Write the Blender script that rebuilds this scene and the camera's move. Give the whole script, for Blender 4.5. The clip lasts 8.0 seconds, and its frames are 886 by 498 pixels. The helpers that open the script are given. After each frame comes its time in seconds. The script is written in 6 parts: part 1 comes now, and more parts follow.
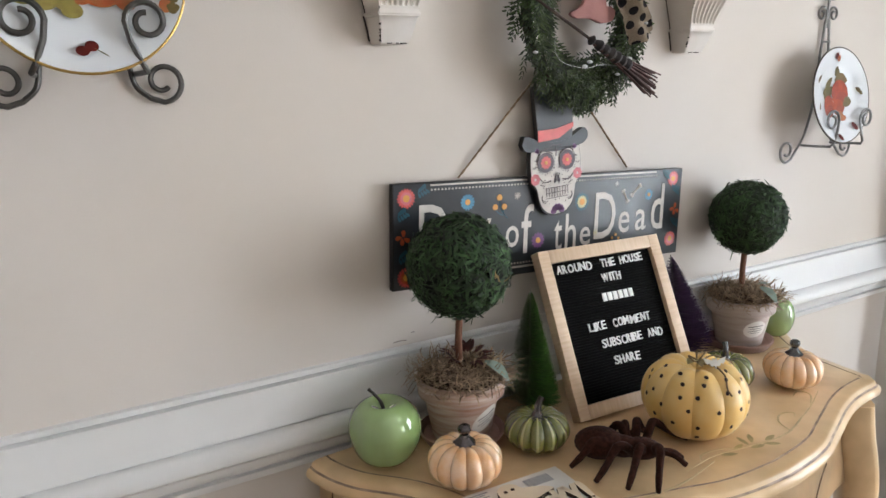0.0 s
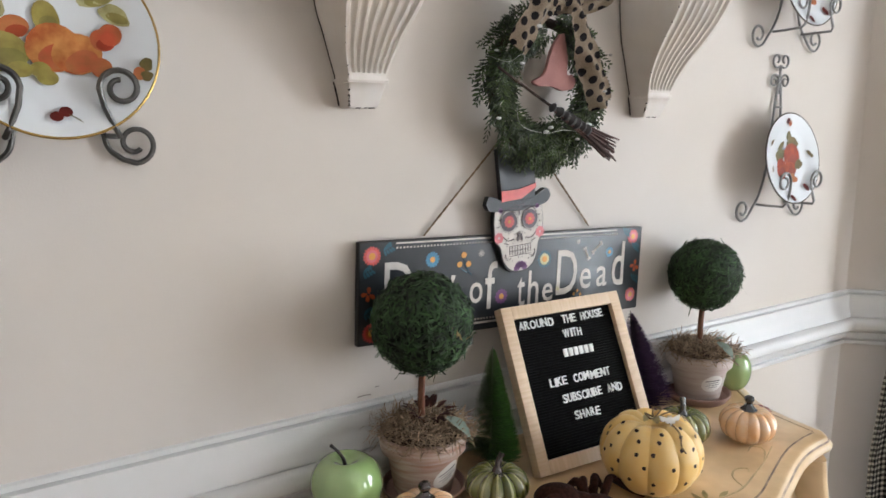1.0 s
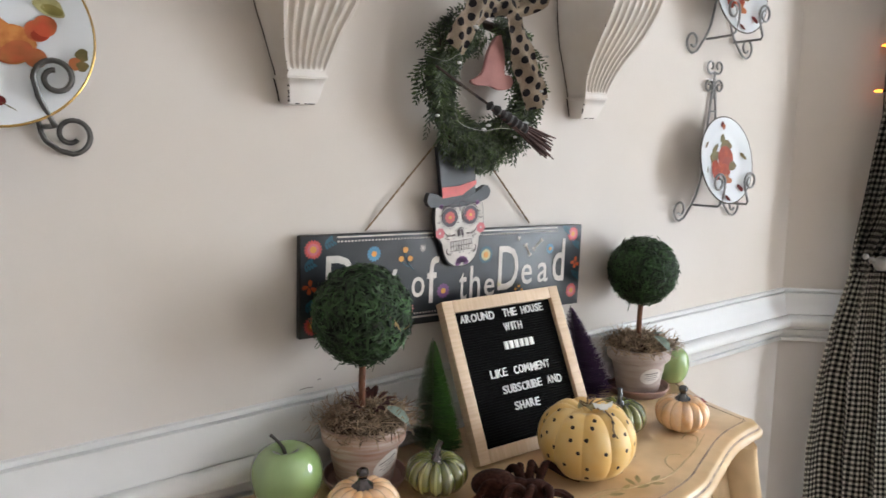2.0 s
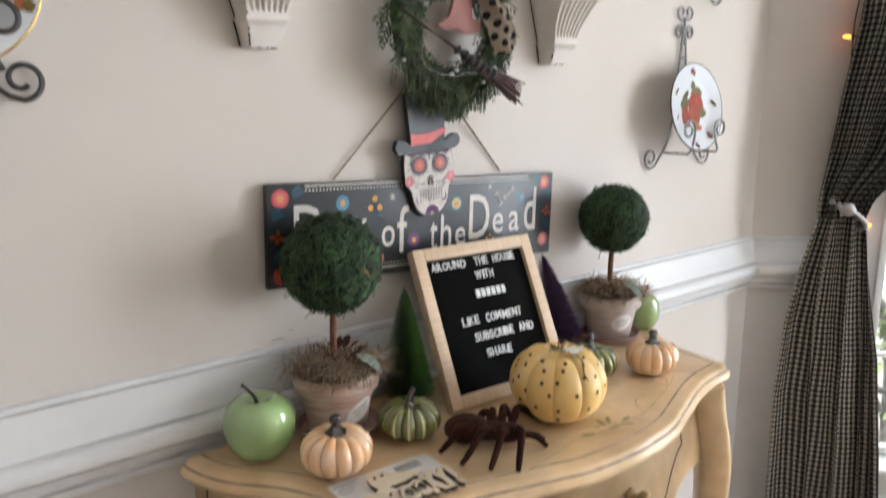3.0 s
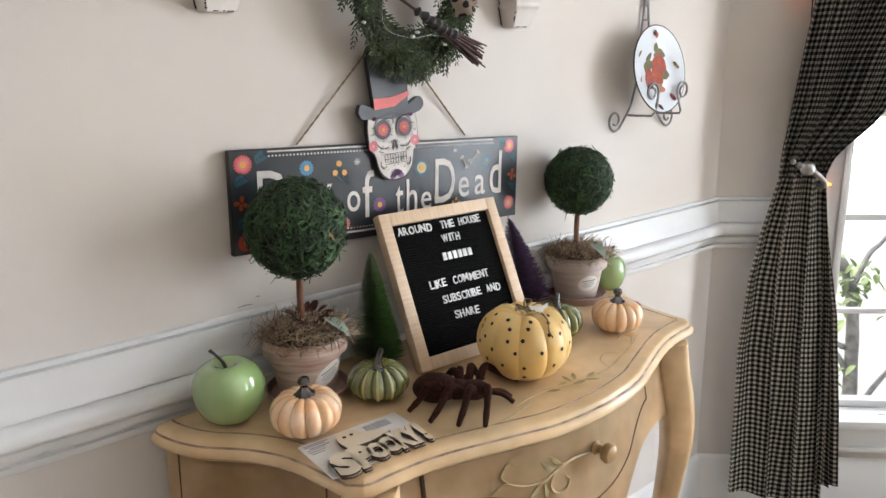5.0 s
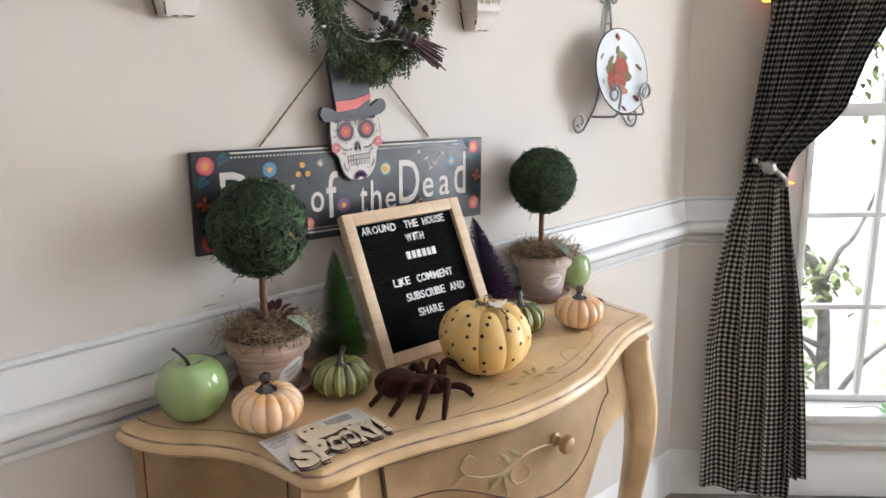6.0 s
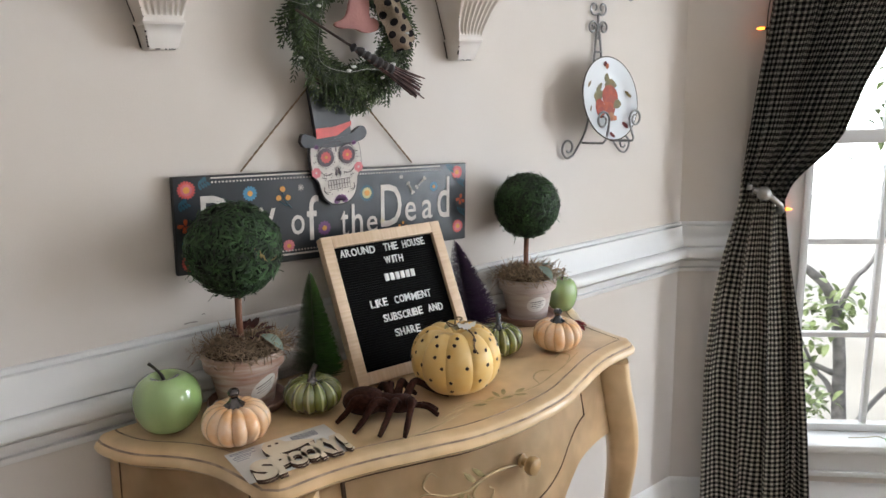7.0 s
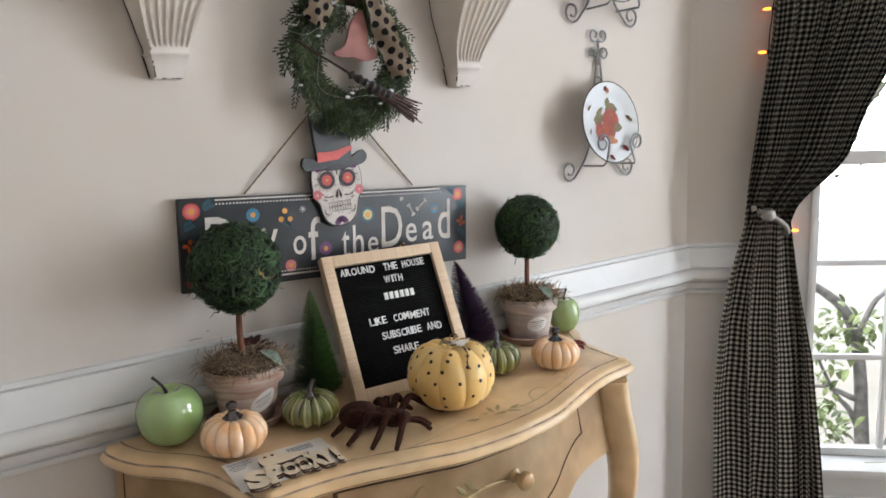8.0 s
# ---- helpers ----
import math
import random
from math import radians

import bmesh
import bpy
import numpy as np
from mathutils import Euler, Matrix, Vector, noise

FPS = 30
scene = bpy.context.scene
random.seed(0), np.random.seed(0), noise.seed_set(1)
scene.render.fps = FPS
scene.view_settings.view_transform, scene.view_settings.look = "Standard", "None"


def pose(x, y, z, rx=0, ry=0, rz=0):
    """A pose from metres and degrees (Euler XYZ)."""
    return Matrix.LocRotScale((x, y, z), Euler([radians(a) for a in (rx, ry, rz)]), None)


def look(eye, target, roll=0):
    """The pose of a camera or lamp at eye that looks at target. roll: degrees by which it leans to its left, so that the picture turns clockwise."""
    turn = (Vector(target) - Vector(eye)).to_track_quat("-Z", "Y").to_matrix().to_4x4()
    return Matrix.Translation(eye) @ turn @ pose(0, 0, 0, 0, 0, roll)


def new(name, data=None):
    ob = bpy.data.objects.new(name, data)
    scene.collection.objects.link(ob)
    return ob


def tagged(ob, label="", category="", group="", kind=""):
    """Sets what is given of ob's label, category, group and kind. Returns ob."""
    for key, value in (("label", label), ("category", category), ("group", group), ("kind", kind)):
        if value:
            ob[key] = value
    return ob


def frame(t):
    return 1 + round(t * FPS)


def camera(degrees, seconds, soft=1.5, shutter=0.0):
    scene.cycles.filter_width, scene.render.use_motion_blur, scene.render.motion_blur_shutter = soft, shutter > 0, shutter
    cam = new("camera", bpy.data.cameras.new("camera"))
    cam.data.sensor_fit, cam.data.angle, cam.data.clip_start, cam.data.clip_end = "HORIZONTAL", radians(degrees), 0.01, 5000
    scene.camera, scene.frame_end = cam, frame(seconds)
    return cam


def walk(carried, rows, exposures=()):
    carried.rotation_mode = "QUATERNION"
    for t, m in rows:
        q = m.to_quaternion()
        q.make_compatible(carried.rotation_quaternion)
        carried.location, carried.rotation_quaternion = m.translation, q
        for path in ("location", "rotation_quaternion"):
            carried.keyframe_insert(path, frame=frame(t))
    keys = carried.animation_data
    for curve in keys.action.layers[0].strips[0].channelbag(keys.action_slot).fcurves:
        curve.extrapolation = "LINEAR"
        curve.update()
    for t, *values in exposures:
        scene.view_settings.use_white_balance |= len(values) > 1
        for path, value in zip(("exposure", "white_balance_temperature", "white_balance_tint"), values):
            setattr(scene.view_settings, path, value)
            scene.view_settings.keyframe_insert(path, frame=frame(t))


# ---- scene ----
cam = camera(63.9, 8.0, shutter=0.5)
PATH = [
    (0, (-0.44, -0.899, 1.297), (0.548, 0.779, 0.84), -1.3),
    (0.5, (-0.435, -0.911, 1.303), (0.572, 0.759, 0.859), -1.0),
    (1, (-0.438, -0.925, 1.329), (0.623, 0.734, 0.978), -0.1),
    (1.5, (-0.43, -0.946, 1.322), (0.672, 0.688, 0.98), -0.4),
    (1.7, (-0.428, -0.957, 1.307), (0.69, 0.669, 0.981), -0.1),
    (2.8, (-0.414, -0.988, 1.302), (0.79, 0.574, 0.965), -0.4),
    (3, (-0.414, -0.974, 1.282), (0.774, 0.58, 0.861), -0.5),
    (3.5, (-0.395, -0.987, 1.261), (0.787, 0.546, 0.759), -3.1),
    (4, (-0.402, -0.994, 1.262), (0.805, 0.521, 0.763), -2.3),
    (4.2, (-0.406, -0.989, 1.269), (0.807, 0.517, 0.76), -2.1),
    (5.3, (-0.409, -1.002, 1.266), (0.822, 0.497, 0.781), -1.3),
    (5.5, (-0.406, -1.012, 1.261), (0.837, 0.479, 0.78), -1.9),
    (6, (-0.395, -1.041, 1.262), (0.863, 0.437, 0.781), -1.7),
    (6.5, (-0.367, -1.093, 1.273), (0.867, 0.419, 0.834), -1.8),
    (7, (-0.338, -1.129, 1.268), (0.857, 0.419, 0.85), -1.7),
    (7.5, (-0.319, -1.155, 1.265), (0.813, 0.445, 0.865), -2.4),
    (8, (-0.317, -1.19, 1.257), (0.828, 0.415, 0.92), -2.3),
]
EXPOSURES = [(0, -0.15), (2.0, -0.10), (4.0, 0.0), (5.9, 0.02), (6.5, -0.25), (8, -0.26)]
walk(cam, [(t, look(eye, target, roll)) for t, eye, target, roll in PATH], EXPOSURES)

# ---- world and light ----
world = bpy.data.worlds.new("sky_world")
scene.world = world
world.use_nodes = True
wn = world.node_tree.nodes
sky = wn.new("ShaderNodeTexSky")
sky.sky_type, sky.sun_disc = "NISHITA", False
sky.sun_elevation, sky.sun_rotation = radians(60), radians(307)
sky.air_density, sky.dust_density = 1.0, 3.0
wn["Background"].inputs["Strength"].default_value = 0.15
world.node_tree.links.new(sky.outputs[0], wn["Background"].inputs["Color"])

SUN = new("sun", bpy.data.lights.new("sun", "SUN"))
SUN.data.energy, SUN.data.angle, SUN.data.color = 4.0, radians(0.6), (1.0, 0.96, 0.9)
SUN.matrix_world = look((-4.0, 3.0, 8.7), (0, 0, 0))


def window_light(name, eye, target, w, h, watts, colour=(0.85, 0.925, 1.0)):
    lamp = new(name, bpy.data.lights.new(name, "AREA"))
    lamp.data.shape, lamp.data.size, lamp.data.size_y = "RECTANGLE", w, h
    lamp.data.energy, lamp.data.color = watts, colour
    lamp.matrix_world = look(eye, target)
    return lamp

# ---- materials ----
def mat(name, colour, rough=0.5, metal=0.0, vary=0.12, scale=20.0, bump=0.0, bump_scale=80.0, coat=0.0, second=None, stain=0.0,
        stain_scale=4.0, island=0.0, stretch=(1, 1, 1), spec=0.5, trans=0.0, emit=0.0, sss=0.0):
    """Base colour broken up by a fine and a broad noise, with relief of its own."""
    m = bpy.data.materials.new(name)
    m.use_nodes = True
    nt = m.node_tree
    n, link = nt.nodes, nt.links.new
    b = n["Principled BSDF"]
    tc = n.new("ShaderNodeTexCoord")
    mp = n.new("ShaderNodeMapping")
    mp.inputs["Scale"].default_value = stretch
    link(tc.outputs["Object"], mp.inputs["Vector"])
    fine = n.new("ShaderNodeTexNoise")
    fine.inputs["Scale"].default_value, fine.inputs["Detail"].default_value = scale, 6
    link(mp.outputs[0], fine.inputs["Vector"])
    broad = n.new("ShaderNodeTexNoise")
    broad.inputs["Scale"].default_value, broad.inputs["Detail"].default_value = stain_scale, 3
    link(mp.outputs[0], broad.inputs["Vector"])
    dark = second or tuple(c * (1 - 2 * vary) for c in colour)
    ramp = n.new("ShaderNodeValToRGB")
    ramp.color_ramp.elements[0].position, ramp.color_ramp.elements[1].position = 0.32, 0.68
    ramp.color_ramp.elements[0].color, ramp.color_ramp.elements[1].color = (*dark, 1), (*colour, 1)
    link(fine.outputs["Fac"], ramp.inputs["Fac"])
    out = ramp.outputs["Color"]
    if stain:
        r2 = n.new("ShaderNodeValToRGB")
        r2.color_ramp.elements[0].position, r2.color_ramp.elements[1].position = 0.35, 0.65
        k = 1 - stain
        r2.color_ramp.elements[0].color, r2.color_ramp.elements[1].color = (k, k * 0.96, k * 0.90, 1), (1, 1, 1, 1)
        link(broad.outputs["Fac"], r2.inputs["Fac"])
        mx = n.new("ShaderNodeMix")
        mx.data_type, mx.blend_type = "RGBA", "MULTIPLY"
        mx.inputs["Factor"].default_value = 1.0
        link(out, mx.inputs["A"]), link(r2.outputs["Color"], mx.inputs["B"])
        out = mx.outputs["Result"]
    if island:
        geo = n.new("ShaderNodeNewGeometry")
        hsv = n.new("ShaderNodeHueSaturation")
        mr = n.new("ShaderNodeMapRange")
        mr.inputs["To Min"].default_value, mr.inputs["To Max"].default_value = 1 - island, 1 + island
        link(geo.outputs["Random Per Island"], mr.inputs["Value"])
        link(mr.outputs[0], hsv.inputs["Value"]), link(out, hsv.inputs["Color"])
        out = hsv.outputs["Color"]
    link(out, b.inputs["Base Color"])
    rr = n.new("ShaderNodeMapRange")
    rr.inputs["To Min"].default_value, rr.inputs["To Max"].default_value = max(rough * 0.85, 0.02), min(rough * 1.15, 1)
    link(broad.outputs["Fac"], rr.inputs["Value"]), link(rr.outputs[0], b.inputs["Roughness"])
    b.inputs["Metallic"].default_value = metal
    b.inputs["Coat Weight"].default_value, b.inputs["Coat Roughness"].default_value = coat, 0.03
    b.inputs["Coat IOR"].default_value = 1.5 if coat < 0.75 else 1.9
    b.inputs["Specular IOR Level"].default_value = spec
    b.inputs["Transmission Weight"].default_value = trans
    if sss:
        b.inputs["Subsurface Weight"].default_value, b.inputs["Subsurface Radius"].default_value = sss, (0.01, 0.006, 0.004)
    if emit:
        b.inputs["Emission Color"].default_value, b.inputs["Emission Strength"].default_value = (*colour, 1), emit
    if bump:
        nb = n.new("ShaderNodeTexNoise")
        nb.inputs["Scale"].default_value, nb.inputs["Detail"].default_value = bump_scale, 4
        link(mp.outputs[0], nb.inputs["Vector"])
        bp = n.new("ShaderNodeBump")
        bp.inputs["Strength"].default_value, bp.inputs["Distance"].default_value = bump, 0.002
        link(nb.outputs["Fac"], bp.inputs["Height"]), link(bp.outputs[0], b.inputs["Normal"])
    return m


def gingham():
    m = bpy.data.materials.new("gingham_cotton")
    m.use_nodes = True
    nt = m.node_tree
    n, link = nt.nodes, nt.links.new
    b = n["Principled BSDF"]
    uv = n.new("ShaderNodeUVMap")
    uv.uv_map = "cloth"
    sep = n.new("ShaderNodeSeparateXYZ")
    link(uv.outputs[0], sep.inputs[0])
    bands = []
    for axis in ("X", "Y"):
        mul = n.new("ShaderNodeMath")
        mul.operation = "MULTIPLY"
        mul.inputs[1].default_value = 1 / 0.0146
        fr = n.new("ShaderNodeMath")
        fr.operation = "FRACT"
        gt = n.new("ShaderNodeMath")
        gt.operation = "GREATER_THAN"
        gt.inputs[1].default_value = 0.45
        link(sep.outputs[axis], mul.inputs[0]), link(mul.outputs[0], fr.inputs[0]), link(fr.outputs[0], gt.inputs[0])
        bands.append(gt)
    add = n.new("ShaderNodeMath")
    add.operation = "ADD"
    link(bands[0].outputs[0], add.inputs[0]), link(bands[1].outputs[0], add.inputs[1])
    half = n.new("ShaderNodeMath")
    half.operation = "MULTIPLY"
    half.inputs[1].default_value = 0.5
    link(add.outputs[0], half.inputs[0])
    ramp = n.new("ShaderNodeValToRGB")
    e = ramp.color_ramp.elements
    ramp.color_ramp.interpolation = "CONSTANT"
    e[0].position, e[0].color = 0.0, (0.45, 0.415, 0.355, 1)
    e[1].position, e[1].color = 0.75, (0.008, 0.008, 0.009, 1)
    mid = e.new(0.25)
    mid.color = (0.105, 0.097, 0.085, 1)
    link(half.outputs[0], ramp.inputs["Fac"])
    no = n.new("ShaderNodeTexNoise")
    no.inputs["Scale"].default_value = 900
    tc = n.new("ShaderNodeTexCoord")
    link(tc.outputs["Object"], no.inputs["Vector"])
    mx = n.new("ShaderNodeMix")
    mx.data_type, mx.blend_type = "RGBA", "OVERLAY"
    mx.inputs["Factor"].default_value = 0.35
    link(ramp.outputs["Color"], mx.inputs["A"]), link(no.outputs["Color"], mx.inputs["B"])
    link(mx.outputs["Result"], b.inputs["Base Color"])
    b.inputs["Roughness"].default_value = 0.95
    b.inputs["Specular IOR Level"].default_value = 0.1
    bp = n.new("ShaderNodeBump")
    bp.inputs["Strength"].default_value, bp.inputs["Distance"].default_value = 0.4, 0.001
    link(no.outputs["Fac"], bp.inputs["Height"]), link(bp.outputs[0], b.inputs["Normal"])
    return m


WALL = mat("wall_paint", (0.64, 0.602, 0.575), 0.75, vary=0.012, scale=6, bump=0.12, bump_scale=350, stain=0.03, stain_scale=1.2, spec=0.3)
TRIM = mat("trim_paint", (0.70, 0.695, 0.69), 0.38, vary=0.015, scale=12, bump=0.05, bump_scale=60)
CEIL = mat("ceiling_paint", (0.8, 0.79, 0.77), 0.9, vary=0.02)
FLOOR = mat("floor_tile", (0.42, 0.33, 0.25), 0.4, vary=0.15, scale=9, stain=0.15, stain_scale=2)
GROUT = mat("grout", (0.3, 0.26, 0.22), 0.9)
CREAM = mat("cream_glazed_wood", (0.86, 0.635, 0.38), 0.30, vary=0.06, scale=13, stain=0.34, stain_scale=8, bump=0.10, bump_scale=40, second=(0.72, 0.485, 0.265), coat=0.25)
GLAZE = mat("umber_glaze", (0.16, 0.085, 0.042), 0.7, vary=0.3, scale=30)
RUB = mat("rubbed_brown_edge", (0.44, 0.31, 0.21), 0.5, vary=0.2, scale=45, second=(0.17, 0.11, 0.08))
VINE = mat("painted_vine", (0.62, 0.46, 0.25), 0.45, vary=0.15, scale=60)
VINE_GREEN = mat("painted_leaf", (0.42, 0.33, 0.14), 0.45, vary=0.2, scale=60)
KNOB = mat("antiqued_wood_knob", (0.45, 0.29, 0.13), 0.3, vary=0.15, scale=40, coat=0.2)
GINGHAM = gingham()
PEWTER = mat("brushed_pewter", (0.36, 0.345, 0.33), 0.34, metal=1.0, vary=0.1, scale=60)
IRON = mat("grey_iron", (0.30, 0.295, 0.29), 0.34, metal=0.85, vary=0.15, scale=70, bump=0.1, bump_scale=200)

IRON_DARK = mat("dark_wrought_iron", (0.12, 0.115, 0.11), 0.32, metal=0.85, vary=0.15, scale=70, bump=0.1, bump_scale=200)

# ---- builders ----
def part(name, bm, material, parent, label="", smooth=True, kind=""):
    me = bpy.data.meshes.new(name)
    bm.normal_update()
    bm.to_mesh(me)
    bm.free()
    for m in material if isinstance(material, (list, tuple)) else [material]:
        me.materials.append(m)
    if smooth:
        me.shade_smooth()
        me.set_sharp_from_angle(angle=radians(38))
    ob = new(name, me)
    ob.parent = parent
    return tagged(ob, label=label, kind=kind)


def thing(name, m, label, category, group=""):
    ob = new(name)
    ob.empty_display_size = 0.05
    ob.matrix_world = m
    return tagged(ob, label, category, group)


def setting(name, bm, material, label, smooth=False):
    ob = part(name, bm, material, None, label, smooth, "structure")
    ob["category"] = name.rstrip("_0123456789").split("_")[0]
    return ob


def box(bm, x0, x1, y0, y1, z0, z1, m=None, bevel=0.0, mi=0):
    """A box between the given bounds, placed by m."""
    k = bmesh.new()
    bmesh.ops.create_cube(k, size=1, matrix=Matrix.Translation(((x0 + x1) / 2, (y0 + y1) / 2, (z0 + z1) / 2)) @ Matrix.Diagonal((x1 - x0, y1 - y0, z1 - z0, 1)))
    if bevel:
        bmesh.ops.bevel(k, geom=k.edges[:], offset=bevel, segments=2, profile=0.6, affect="EDGES")
    return merge(bm, k, m, mi)


def merge(bm, k, m=None, mi=0):
    """Adds the bmesh k to bm."""
    vs = [bm.verts.new(m @ v.co if m else v.co) for v in k.verts]
    k.verts.index_update()
    for f in k.faces:
        g = bm.faces.new([vs[v.index] for v in f.verts])
        g.material_index = mi if mi else f.material_index
    k.free()
    return bm


def lathe(profile, seg=32, bm=None, m=None, rib=None, mi=0):
    """Turns (r, z) pairs round z. rib(angle, r, z) gives the radius at that angle."""
    bm = bm or bmesh.new()
    rings = []
    for r, z in profile:
        if r < 1e-6:
            p = Vector((0, 0, z))
            rings.append([bm.verts.new(m @ p if m else p)])
            continue
        ring = []
        for i in range(seg):
            a = 2 * math.pi * i / seg
            q, zz = rib(a, r, z) if rib else (r, z)
            p = Vector((q * math.cos(a), q * math.sin(a), zz))
            ring.append(bm.verts.new(m @ p if m else p))
        rings.append(ring)
    for a, b in zip(rings, rings[1:]):
        for i in range(seg):
            j = (i + 1) % seg
            if len(a) == 1 and len(b) == 1:
                continue
            if len(a) == 1:
                f = bm.faces.new((a[0], b[j], b[i]))
            elif len(b) == 1:
                f = bm.faces.new((a[i], a[j], b[0]))
            else:
                f = bm.faces.new((a[i], a[j], b[j], b[i]))
            f.material_index = mi
    bmesh.ops.recalc_face_normals(bm, faces=bm.faces[:])
    return bm


def tube(points, radius, seg=8, bm=None, m=None, flat=1.0, mi=0, cap=True):
    """A round bar along points; radius may be a list."""
    bm = bm or bmesh.new()
    pts = [Vector(p) for p in points]
    rad = [float(r) for r in radius] if isinstance(radius, (list, tuple)) else [radius] * len(pts)
    t0 = (pts[1] - pts[0]).normalized()
    up = t0.orthogonal().normalized()
    if flat != 1.0:
        up = (Vector((0, 1, 0)) - t0 * t0.y).normalized() if abs(t0.y) < 0.9 else up
    rings = []
    for i, p in enumerate(pts):
        t = (pts[min(i + 1, len(pts) - 1)] - pts[max(i - 1, 0)]).normalized()
        up = (up - t * up.dot(t)).normalized()
        side = t.cross(up)
        ring = []
        for k in range(seg):
            a = 2 * math.pi * k / seg
            q = p + rad[i] * (math.cos(a) * up * flat + math.sin(a) * side)
            ring.append(bm.verts.new(m @ q if m else q))
        rings.append(ring)
    for a, b in zip(rings, rings[1:]):
        for k in range(seg):
            bm.faces.new((a[k], a[(k + 1) % seg], b[(k + 1) % seg], b[k])).material_index = mi
    if cap:
        bm.faces.new(rings[0][::-1]).material_index = mi
        bm.faces.new(rings[-1]).material_index = mi
    return bm


def spline(ctrl, per=6):
    """Points along a smooth curve through ctrl."""
    c = [Vector(p) for p in ctrl]
    c = [c[0] * 2 - c[1], *c, c[-1] * 2 - c[-2]]
    out = []
    for a, b, d, e in zip(c, c[1:], c[2:], c[3:]):
        for i in range(per):
            t = i / per
            out.append(0.5 * (2 * b + (d - a) * t + (2 * a - 5 * b + 4 * d - e) * t * t + (3 * b - a - 3 * d + e) * t ** 3))
    return [*out, c[-2]]


def slab(outline, depth, bm=None, m=None, bevel=0.0, mi=0):
    """A flat outline in (x, z), from y = 0 to y = -depth."""
    k = bmesh.new()
    back = [k.verts.new((x, 0, z)) for x, z in outline]
    front = [k.verts.new((x, -depth, z)) for x, z in outline]
    f = k.faces.new(front)
    k.faces.new(back[::-1])
    for i in range(len(outline)):
        j = (i + 1) % len(outline)
        k.faces.new((back[i], back[j], front[j], front[i]))
    bmesh.ops.recalc_face_normals(k, faces=k.faces[:])
    if bevel:
        bmesh.ops.bevel(k, geom=list(f.edges), offset=bevel, segments=2, affect="EDGES")
    big = [g for g in k.faces if len(g.verts) > 4]
    bmesh.ops.triangulate(k, faces=big)
    return merge(bm or bmesh.new(), k, m, mi)


def moulding(profile, a, b, out_a, out_b):
    """Runs a (out, z) profile from a to b; out_a and out_b are the ways in which it stands off at each end."""
    bm = bmesh.new()
    ends = []
    for p, o in ((a, out_a), (b, out_b)):
        ends.append([bm.verts.new((p[0] + o[0] * d, p[1] + o[1] * d, z)) for d, z in profile])
    n = len(profile)
    for i in range(n):
        j = (i + 1) % n
        bm.faces.new((ends[0][i], ends[0][j], ends[1][j], ends[1][i]))
    bm.faces.new(ends[0])
    bm.faces.new(ends[1][::-1])
    bmesh.ops.recalc_face_normals(bm, faces=bm.faces[:])
    return bm


# ---- the room ----
CX = 1.363
H = 2.6
R2 = math.sqrt(0.5)
WB = Matrix(((R2, R2, 0, CX), (-R2, R2, 0, 0), (0, 0, 1, 0), (0, 0, 0, 1)))  # bay wall: x along it, -y into the room


def wall_with_window(name, m, length, w0, w1, z0, z1, thick, label):
    bm = bmesh.new()
    box(bm, 0, w0, 0, thick, 0, H, m), box(bm, w1, length, 0, thick, 0, H, m)
    box(bm, w0, w1, 0, thick, 0, z0, m), box(bm, w0, w1, 0, thick, z1, H, m)
    return setting(name, bm, WALL, label)


bm = bmesh.new()
box(bm, -3.2, CX, 0, 0.12, 0, H)
setting("wall_north", bm, WALL, "warm off-white painted wall above a white chair rail")
BAY = 1.30
END = WB @ Vector((BAY, 0, 0))
WE = Matrix(((0, 1, 0, END.x), (-1, 0, 0, END.y), (0, 0, 1, 0), (0, 0, 0, 1)))
WIN = (0.325, 0.985, 0.272, 2.05)
wall_with_window("wall_northeast", WB, BAY, *WIN, 0.14, "angled bay wall in warm off-white paint round a window")
wall_with_window("wall_east", WE, 1.7, 0.09, 1.05, 0.272, 2.05, 0.14, "bay end wall in warm off-white paint")
SE = WE @ Vector((1.7, 0, 0))
WS = Matrix(((0, 1, 0, SE.x), (-1, 0, 0, SE.y), (0, 0, 1, 0), (0, 0, 0, 1)))
# opening added out of view so that fill light reaches the table front
wall_with_window("wall_southeast", WS, SE.y + 4.2, 0.12, 1.42, 0.272, 2.05, 0.14, "warm off-white wall with an added, unseen window")
bm = bmesh.new()
box(bm, -3.2, SE.x + 0.14, -4.34, -4.2, 0, H)
setting("wall_south", bm, WALL, "plain warm off-white wall")
bm = bmesh.new()
box(bm, -3.32, -3.2, -4.32, 0.12, 0, H)
setting("wall_west", bm, WALL, "plain warm off-white wall")
bm = bmesh.new()
CUT = [(-3.32, -4.36), (2.46, -4.36), (2.46, -0.86), (1.46, 0.14), (-3.32, 0.14)]
merge(bm, slab(CUT, 0.1), Matrix(((1, 0, 0, 0), (0, 0, 1, 0), (0, -1, 0, H), (0, 0, 0, 1))))
setting("ceiling", bm, CEIL, "flat white ceiling")
bm = bmesh.new()
merge(bm, slab(CUT, 0.114), Matrix(((1, 0, 0, 0), (0, 0, 1, 0), (0, -1, 0, -0.12), (0, 0, 0, 1))))
floor = setting("floor", bm, GROUT, "tan ceramic tile floor with recessed grout")

